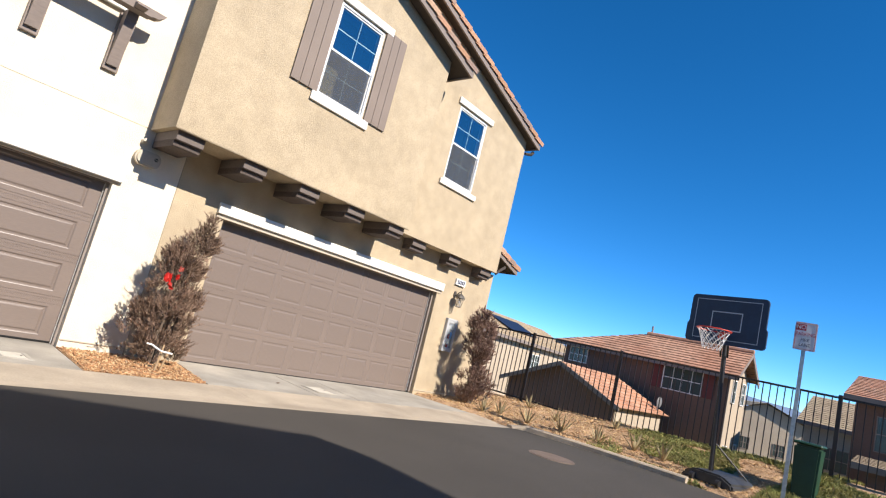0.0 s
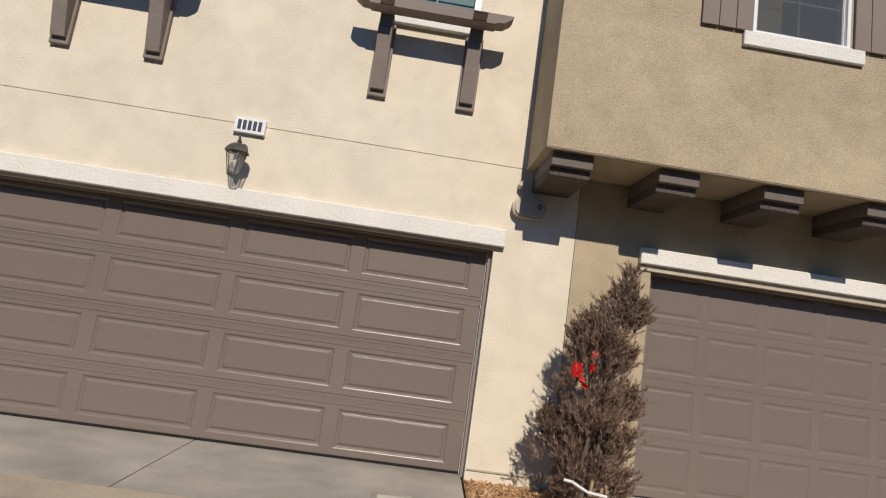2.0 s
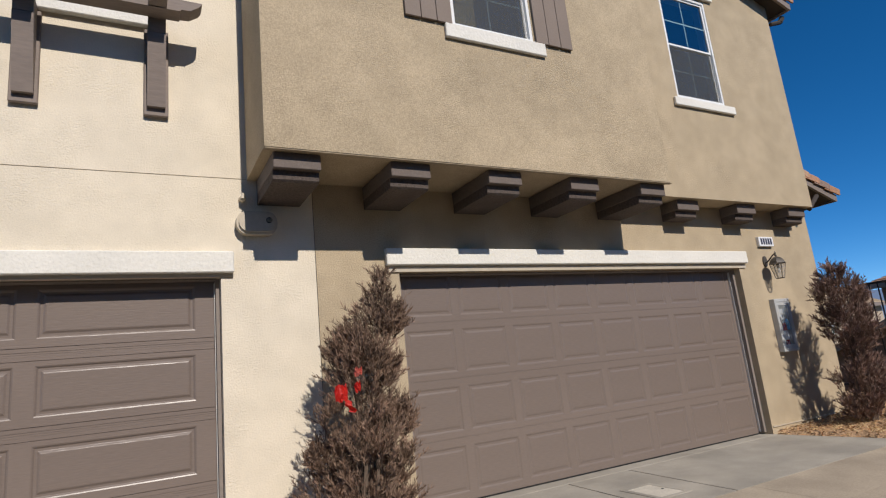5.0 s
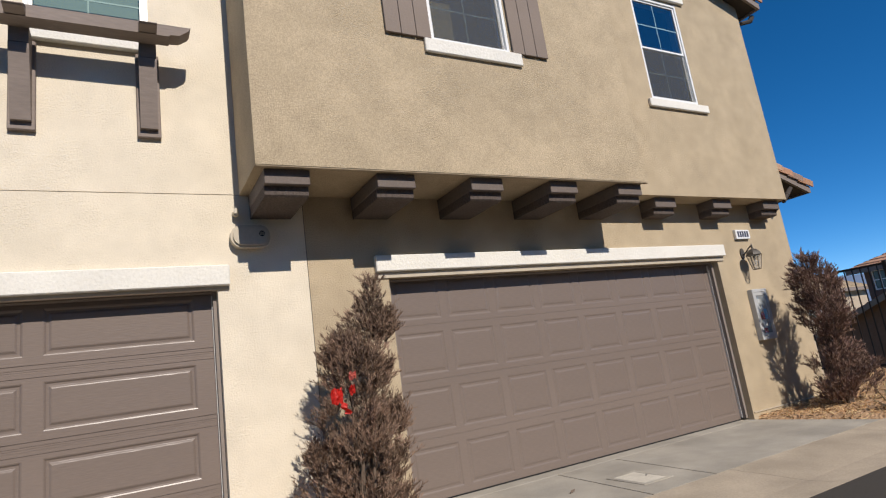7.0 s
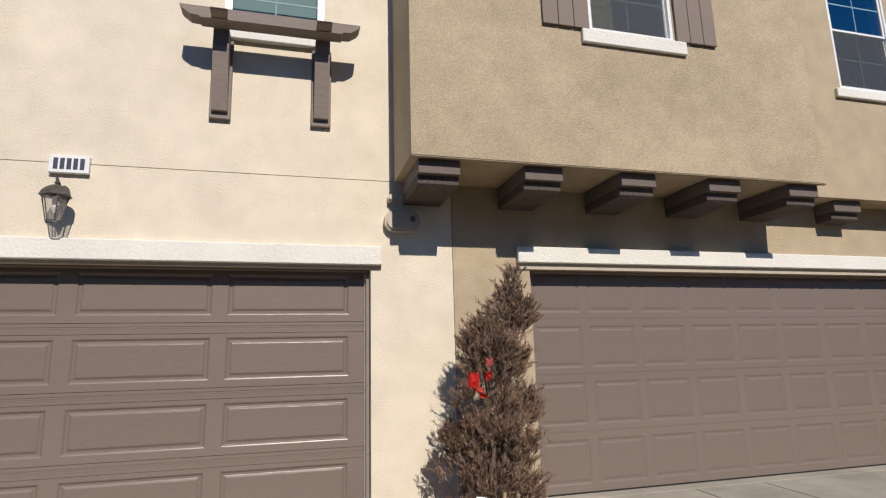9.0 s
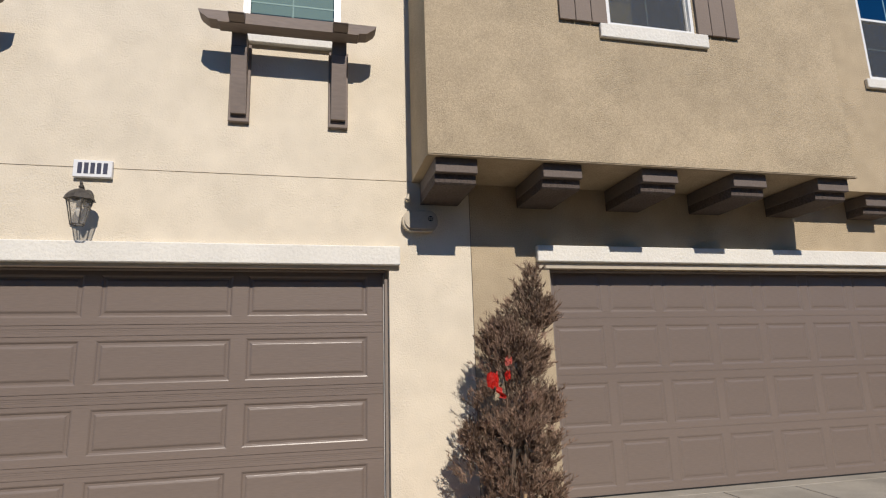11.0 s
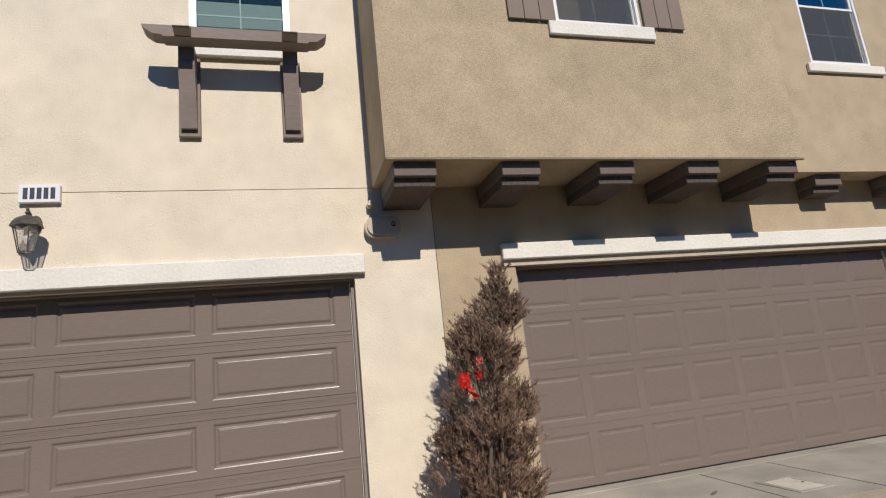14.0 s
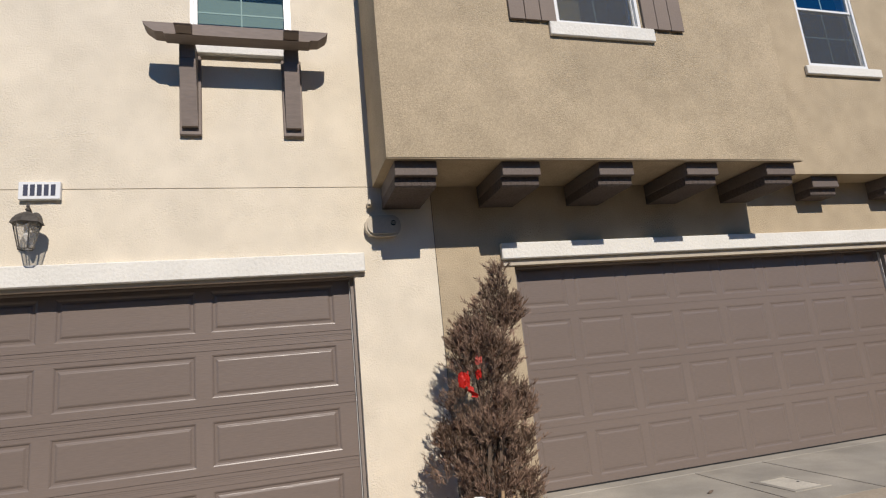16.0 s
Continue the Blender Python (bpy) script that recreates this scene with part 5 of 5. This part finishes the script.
def letters(text, size, x, z, mat, parent, squeeze=1.0):
    curve = bpy.data.curves.new("letters", "FONT")
    curve.body, curve.size, curve.align_x, curve.align_y, curve.extrude = text, size, "CENTER", "CENTER", 0.0008
    tmp = bpy.data.objects.new("letters", curve)
    scene.collection.objects.link(tmp)
    bpy.context.view_layer.update()
    me = bpy.data.meshes.new_from_object(tmp.evaluated_get(bpy.context.evaluated_depsgraph_get()))
    bpy.data.objects.remove(tmp)
    me.materials.append(mat)
    o = part("lettering", me, mat, parent)
    o.matrix_basis = pose(x, -0.0185, z, 90, 0, 0) @ Matrix.Diagonal((squeeze, 1, 1, 1))
    return o


part("sign_border", line_frame(fresh(), 0.138, 2.64 - 0.21, 2.64 + 0.21, 0.006, 0.0), SIGNRED, plate).matrix_basis = pose(0, -0.0165, 0, 0, 0, 90)
part("red_panel", box(fresh(), -0.135, 0.0, -0.0180, -0.0165, 2.73, 2.83), SIGNRED, plate)
letters("NO", 0.10, -0.068, 2.78, SIGNFACE, plate, 0.8)
letters("PARKING", 0.075, 0.0, 2.67, SIGNRED, plate, 0.85)
letters("FIRE", 0.075, 0.0, 2.58, INK, plate, 0.85)
letters("LANE", 0.075, 0.0, 2.50, INK, plate, 0.85)

bin_ob = thing("waste_bin", (7.14, -6.71, 0.02), "dark green plastic waste bin standing before the fence", "bin")
bm = fresh()
v = [bm.verts.new((sx * (0.20 + 0.05 * u), sy * (0.155 + 0.03 * u), 0.05 + 0.85 * u)) for u in (0, 1) for sx, sy in ((-1, -1), (1, -1), (1, 1), (-1, 1))]
bm.faces.new(v[:4]), bm.faces.new(v[4:][::-1])
for i in range(4):
    bm.faces.new((v[i], v[(i + 1) % 4], v[4 + (i + 1) % 4], v[4 + i]))
bmesh.ops.bevel(bm, geom=bm.edges[:], offset=0.03, segments=2, affect="EDGES")
part("bin_body", bm, BIN, bin_ob)
part("lid", box(fresh(), -0.27, 0.27, -0.20, 0.20, 0.905, 0.955, 0.02), BIN, bin_ob)
part("handle", rod(fresh(), (0.29, -0.15, 0.90), (0.29, 0.15, 0.90), 0.014), BIN, bin_ob)
part("wheel", rod(fresh(), (0.20, -0.20, 0.09), (0.20, -0.15, 0.09), 0.09, sides=16), POLE, bin_ob)
part("wheel", rod(fresh(), (0.20, 0.15, 0.09), (0.20, 0.20, 0.09), 0.09, sides=16), POLE, bin_ob)


# ---------------------------------------------------------------- houses down the slope
def course_roof(b, a, bb, c, d, course=0.34, step=0.032):
    """A roof face a-b (eave) to d-c (ridge), built in stepped courses. Corners run round the face."""
    a, bb, c, d = map(Vector, (a, bb, c, d))
    n = max(2, int(((d - a).length + (c - bb).length) / 2 / course))
    up = (bb - a).cross(d - a).normalized()
    if up.z < 0:
        up = -up
    for i in range(n):
        lo, hi = i / n, (i + 1) / n
        p0, p1 = a.lerp(d, lo) + up * step, bb.lerp(c, lo) + up * step
        q0, q1 = a.lerp(d, hi), bb.lerp(c, hi)
        f = [b.verts.new(p) for p in (p0, p1, q1, q0)]
        b.faces.new(f)
        g = [b.verts.new(p) for p in (p0 - up * step, p1 - up * step)]
        b.faces.new((g[0], g[1], f[1], f[0]))
    bmesh.ops.remove_doubles(b, verts=b.verts[:], dist=0.002)
    return b


def far_window(house, x, y, z, w, h, face, shutters=None, panes=2, trim=VINYL):
    """face: the way it looks, 'x' for -x or 'y' for -y."""
    turn = -90 if face == "x" else 0
    fr = fresh()
    t = 0.04
    box(fr, -w / 2 - t, w / 2 + t, -0.05, 0.02, -t, 0), box(fr, -w / 2 - t, w / 2 + t, -0.05, 0.02, h, h + t)
    box(fr, -w / 2 - t, -w / 2, -0.05, 0.02, 0, h), box(fr, w / 2, w / 2 + t, -0.05, 0.02, 0, h)
    for k in range(1, panes):
        c = -w / 2 + w * k / panes
        box(fr, c - 0.03, c + 0.03, -0.045, 0.02, 0, h)
    for k in range(panes):
        c = -w / 2 + w * (k + 0.5) / panes
        box(fr, c - 0.012, c + 0.012, -0.03, 0.0, 0, h)
    box(fr, -w / 2, w / 2, -0.028, 0.0, h / 2 - 0.02, h / 2 + 0.02)
    m = pose(x, y, z, 0, 0, turn)
    win = part("window", fr, trim, house, "white framed window" if trim is VINYL else "brown framed window")
    win.matrix_basis = m
    part("pane", box(fresh(), -w / 2, w / 2, -0.016, -0.012, 0, h), FAR_PANE, win)
    if shutters:
        for s in (-1, 1):
            o = part("window_shutter", box(fresh(), s * (w / 2 + 0.34) - 0.24, s * (w / 2 + 0.34) + 0.24, -0.04, -0.002, -0.05, h + 0.05, 0.01), shutters, house, "maroon shutter")
            o.matrix_basis = m
    return win


# house below: long alley face coloured brown for shade, sunward gable end left beige
def slope_house():
    h = thing("slope_house", (23.89, 2.88, -3.4), "two-storey stucco house with a red tile roof, shaded sides coloured brown", "house")
    x0, x1, y0, y1, z0, ze = 0.0, 3.0, -4.05, 4.1, -0.6, 6.15
    bm = box(fresh(), x0, x1, y0, y1, z0, ze)
    mid_x = 1.5
    prism(bm, [(x0, ze), (x1, ze), (mid_x, ze + 0.90)], "y", y0, y0 + 0.2)
    part("wall", bm, SHADED_STUCCO, h)
    part("end_wall", prism(fresh(), [(x0, z0), (x1, z0), (x1, ze), (mid_x, ze + 0.90), (x0, ze)], "y", y0 - 0.03, y0 - 0.004), BEIGE_STUCCO, h, "gable wall in the sunlit beige copy of the stucco")
    o = 0.45
    top = ze + 1.28
    b = fresh()
    course_roof(b, (x0 - o, y0 - o, ze), (x0 - o, y1 + o, ze), (mid_x, 0.5, top), (mid_x, y0 - o, top))
    course_roof(b, (x1 + o, y0 - o, ze), (x1 + o, y1 + o, ze), (mid_x, 0.5, top), (mid_x, y0 - o, top))
    course_roof(b, (x0 - o, y1 + o, ze), (x1 + o, y1 + o, ze), (mid_x, 0.5, top), (mid_x, 0.5, top))
    part("roof", b, FAR_TILE, h, "red tiled roof")
    b = box(fresh(), x0 - o, x0 - o + 0.04, y0 - o, y1 + o, ze - 0.2, ze + 0.03)
    part("fascia", b, WOOD, h)
    part("soffit", box(fresh(), x0 - o + 0.04, x0 - 0.002, y0 - o, y1 + o, ze - 0.02, ze - 0.001), SHADED_STUCCO, h)
    b = prism(fresh(), [(x0 - o, ze - 0.2), (mid_x, top - 0.22), (x1 + o, ze - 0.2), (x1 + o, ze), (mid_x, top), (x0 - o, ze)], "y", y0 - o, y0 - o + 0.05)
    part("rake_board", b, WOOD, h)
    rg = rod(fresh(), (mid_x, y0 - o, top + 0.03), (mid_x, 0.5, top + 0.03), 0.11)
    part("ridge_tiles", rg, FAR_TILE, h)
    part("vent_pipe", rod(fresh(), (mid_x + 0.8, 0.6, top - 0.5), (mid_x + 0.8, 0.6, top + 0.55), 0.05), WOOD, h)
    far_window(h, x0, -2.05, 4.95, 1.7, 1.05, "x", MAROON)
    far_window(h, x0, 3.3, 5.25, 0.95, 0.7, "x")
    for xx, zz, ww, hh in ((0.7, 5.0, 0.5, 0.95), (2.3, 5.0, 0.5, 0.95), (0.6, 2.45, 0.5, 0.6), (2.2, 2.35, 0.5, 0.8)):
        far_window(h, xx, y0 - 0.03, zz, ww, hh, "y", panes=1)
    # low wing with a gable towards the alley
    w = thing("garden_wing", (17.89, 3.67, -3.2), "low wing with a red tile gable roof, shaded sides coloured brown", "house")
    ze2, pk = 3.58, 4.62
    bm = prism(fresh(), [(-2.5, -0.6), (2.5, -0.6), (2.5, ze2), (0, pk), (-2.5, ze2)], "x", 0.0, 5.0)
    part("wall", bm, SHADED_STUCCO, w)
    part("side_wall", box(fresh(), 0.02, 4.95, -2.54, -2.502, -0.6, ze2 - 0.06), BEIGE_STUCCO, w, "side wall in the sunlit beige copy of the stucco")
    b = fresh()
    low2, high2, far2 = 3.52, 4.74, 5.2
    course_roof(b, (-0.3, -2.8, low2), (far2, -2.8, low2), (far2, 0, high2), (-0.3, 0, high2), 0.3)
    course_roof(b, (-0.3, 2.8, low2), (far2, 2.8, low2), (far2, 0, high2), (-0.3, 0, high2), 0.3)
    part("roof", b, FAR_TILE, w, "red tiled roof")
    part("rake_board", prism(fresh(), [(-2.8, low2 - 0.16), (0, high2 - 0.18), (2.8, low2 - 0.16), (2.8, low2 + 0.02), (0, high2), (-2.8, low2 + 0.02)], "x", -0.34, -0.30), WOOD, w)
    far_window(w, 2.4, -2.542, 2.1, 0.6, 0.5, "y", panes=1)
    dish = thing("satellite_dish", (22.41, 1.21, 0.42), "grey satellite dish on the low tiled roof", "satellite dish", turn=-10)
    b = fresh()
    rings = []
    for k in range(4):
        r = 0.21 * k / 3
        rings.append([b.verts.new((r * math.cos(2 * math.pi * j / 14), -0.10 + 0.9 * r * r, 0.42 + 1.15 * r * math.sin(2 * math.pi * j / 14))) for j in range(14)])
    for p, q in zip(rings, rings[1:]):
        for j in range(14):
            b.faces.new((p[j], p[(j + 1) % 14], q[(j + 1) % 14], q[j]))
    bmesh.ops.remove_doubles(b, verts=b.verts[:], dist=0.001)
    bmesh.ops.solidify(b, geom=b.faces[:], thickness=0.015)
    part("reflector", b, DISH, dish)
    part("mast", rod(rod(fresh(), (0, 0, -0.12), (0, 0, 0.30), 0.025), (0, 0, 0.30), (0, -0.10, 0.42), 0.025), STEEL, dish)
    part("feed_arm", rod(fresh(), (0, -0.08, 0.14), (0, 0.34, 0.30), 0.015), STEEL, dish)
    return h


slope_house()


def plain_house(name, place, size, label, wall_mat, roof_mat, ridge_along="y", windows=(), pitch=0.4, solar=False, turn=0, trim=WOOD):
    """place: the foot of its near corner (least x, least y); size: x, y, eave height."""
    h = thing(name, place, label, "house", turn=turn)
    sx, sy, ze = size
    part("wall", box(fresh(), 0, sx, 0, sy, -1.0, ze), wall_mat, h)
    b, o = fresh(), 0.4
    if ridge_along == "y":
        top, c = ze + pitch * sx / 2, sx / 2
        course_roof(b, (-o, -o, ze - 0.05), (-o, sy + o, ze - 0.05), (c, sy + o, top), (c, -o, top))
        course_roof(b, (sx + o, -o, ze - 0.05), (sx + o, sy + o, ze - 0.05), (c, sy + o, top), (c, -o, top))
        part("gable", prism(fresh(), [(0, ze + 0.001), (sx, ze + 0.001), (c, top - 0.08)], "y", 0.0, 0.15), wall_mat, h)
        part("gable", prism(fresh(), [(0, ze + 0.001), (sx, ze + 0.001), (c, top - 0.08)], "y", sy - 0.15, sy), wall_mat, h)
        part("fascia", box(fresh(), -o - 0.03, -o, -o, sy + o, ze - 0.25, ze - 0.03), WOOD, h)
    else:
        top, c = ze + pitch * sy / 2, sy / 2
        course_roof(b, (-o, -o, ze - 0.05), (sx + o, -o, ze - 0.05), (sx + o, c, top), (-o, c, top))
        course_roof(b, (-o, sy + o, ze - 0.05), (sx + o, sy + o, ze - 0.05), (sx + o, c, top), (-o, c, top))
        part("gable", prism(fresh(), [(0, ze + 0.001), (sy, ze + 0.001), (c, top - 0.08)], "x", 0.0, 0.15), wall_mat, h)
        part("fascia", box(fresh(), -o, sx + o, -o - 0.03, -o, ze - 0.25, ze - 0.03), WOOD, h)
    part("roof", b, roof_mat, h, "tiled roof")
    for x, y, z, w, hh, face, sh in windows:
        far_window(h, x, y, z, w, hh, face, sh, trim=trim)
    if solar:
        g = math.atan2(pitch * sy / 2, sy / 2 + o)
        s = part("solar_panel", box(fresh(), 0.0, 4.6, 0.0, 2.2, 0.10, 0.14), SOLAR, h, "dark solar panel array")
        s.matrix_basis = pose(sx * 0.36, 0.8, ze + 0.45, math.degrees(g), 0, 0)
    return h


plain_house("solar_house", (23.79, 13.48, -5.0), (18.0, 8.0, 7.6), "distant beige house with a tan roof and solar panels", BEIGE_STUCCO, FAR_TILE_TAN, "x",
            ((9.6, -0.001, 5.9, 1.6, 0.9, "y", None),), 0.44, solar=True, turn=6, trim=VINYL)
# The dark windows here stand in for an arched shadow on the wall.
plain_house("tan_house", (26.08, -15.7, -3.95), (9.0, 10.2, 7.05), "tan house with a pale red tile roof, its wall shadow drawn as dark windows", SHADED_STUCCO, FAR_TILE, "y",
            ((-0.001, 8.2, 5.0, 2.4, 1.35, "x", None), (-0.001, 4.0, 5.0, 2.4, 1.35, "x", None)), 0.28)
plain_house("garden_wall_house", (22.08, -15.94, -4.2), (3.9, 9.6, 4.75), "low tan wing of the neighbouring house", SHADED_STUCCO, FAR_TILE_TAN, "y", (), 0.1)
plain_house("beige_house", (51.93, -0.15, -6.95), (10.0, 6.0, 8.4), "distant beige house with a gable and pale roof", BEIGE_STUCCO, FAR_TILE_TAN, "x",
            ((-0.001, 1.7, 5.6, 0.8, 0.9, "x", None), (-0.001, 4.3, 5.6, 0.8, 0.9, "x", None)), turn=25)
plain_house("beige_house", (38, -7.59, -5.6), (9.0, 5.5, 7.4), "distant beige house with a brown roof", BEIGE_STUCCO, FAR_TILE_TAN, "y",
            ((-0.001, 3.8, 4.9, 1.2, 1.2, "x", None),))

# far hills
bm = fresh()
rng = random.Random(70)
ridge = []
for k in range(61):
    a = radians(-55 + 110 * k / 60)
    hgt = 70 + 55 * noise.noise((k * 0.13, 0.4, 0)) + 22 * noise.noise((k * 0.5, 2.4, 0))
    ridge.append((2300 * math.cos(a), 2300 * math.sin(a), hgt))
low = [bm.verts.new((x * 0.86, y * 0.86, -30)) for x, y, z in ridge]
high = [bm.verts.new((x, y, z)) for x, y, z in ridge]
back = [bm.verts.new((x * 1.2, y * 1.2, -30)) for x, y, z in ridge]
for k in range(60):
    bm.faces.new((low[k], low[k + 1], high[k + 1], high[k])), bm.faces.new((high[k], high[k + 1], back[k + 1], back[k]))
tagged(part("backdrop", bm, HAZE, smooth=True), "hazy blue hills on the horizon", "hills", kind="structure")

# ---------------------------------------------------------------- unseen house across the alley, known by its shadow on the road
opp = thing("unseen_opposite_house", (-7.15, -18.0, -0.1), "unseen tan stucco townhouse across the alley that blocks light", "house")
part("wall", box(fresh(), -12.0, 7.3, -4.0, 4.6, -0.2, 6.79), TAN, opp)
prof2 = [(-3.0, 6.79), (7.65, 6.79), (7.5, 7.30), (3.4, 8.66), (-1.2, 7.39)]
part("roof", prism(fresh(), prof2, "y", -4.0, 5.0), TILE, opp, "tiled gable roof")
for x in (-9.0, -2.5, 4.0):
    part("door", box(fresh(), x - 2.4, x + 2.4, 4.601, 4.64, -0.2, 2.1), DOOR, opp, "brown garage door")
# Added unseen block: cuts low sky light from the shaded walls.
row = thing("unseen_opposite_house", (18.0, -24.0, -0.1), "unseen tan stucco townhouse across the alley that blocks light", "house")
part("wall", box(fresh(), -14.0, 14.0, -4.0, 4.6, -0.2, 6.79), TAN, row)
part("roof", prism(fresh(), [(-4.5, 6.79), (5.1, 6.79), (0.3, 8.66)], "x", -14.4, 14.4), TILE, row, "tiled gable roof")
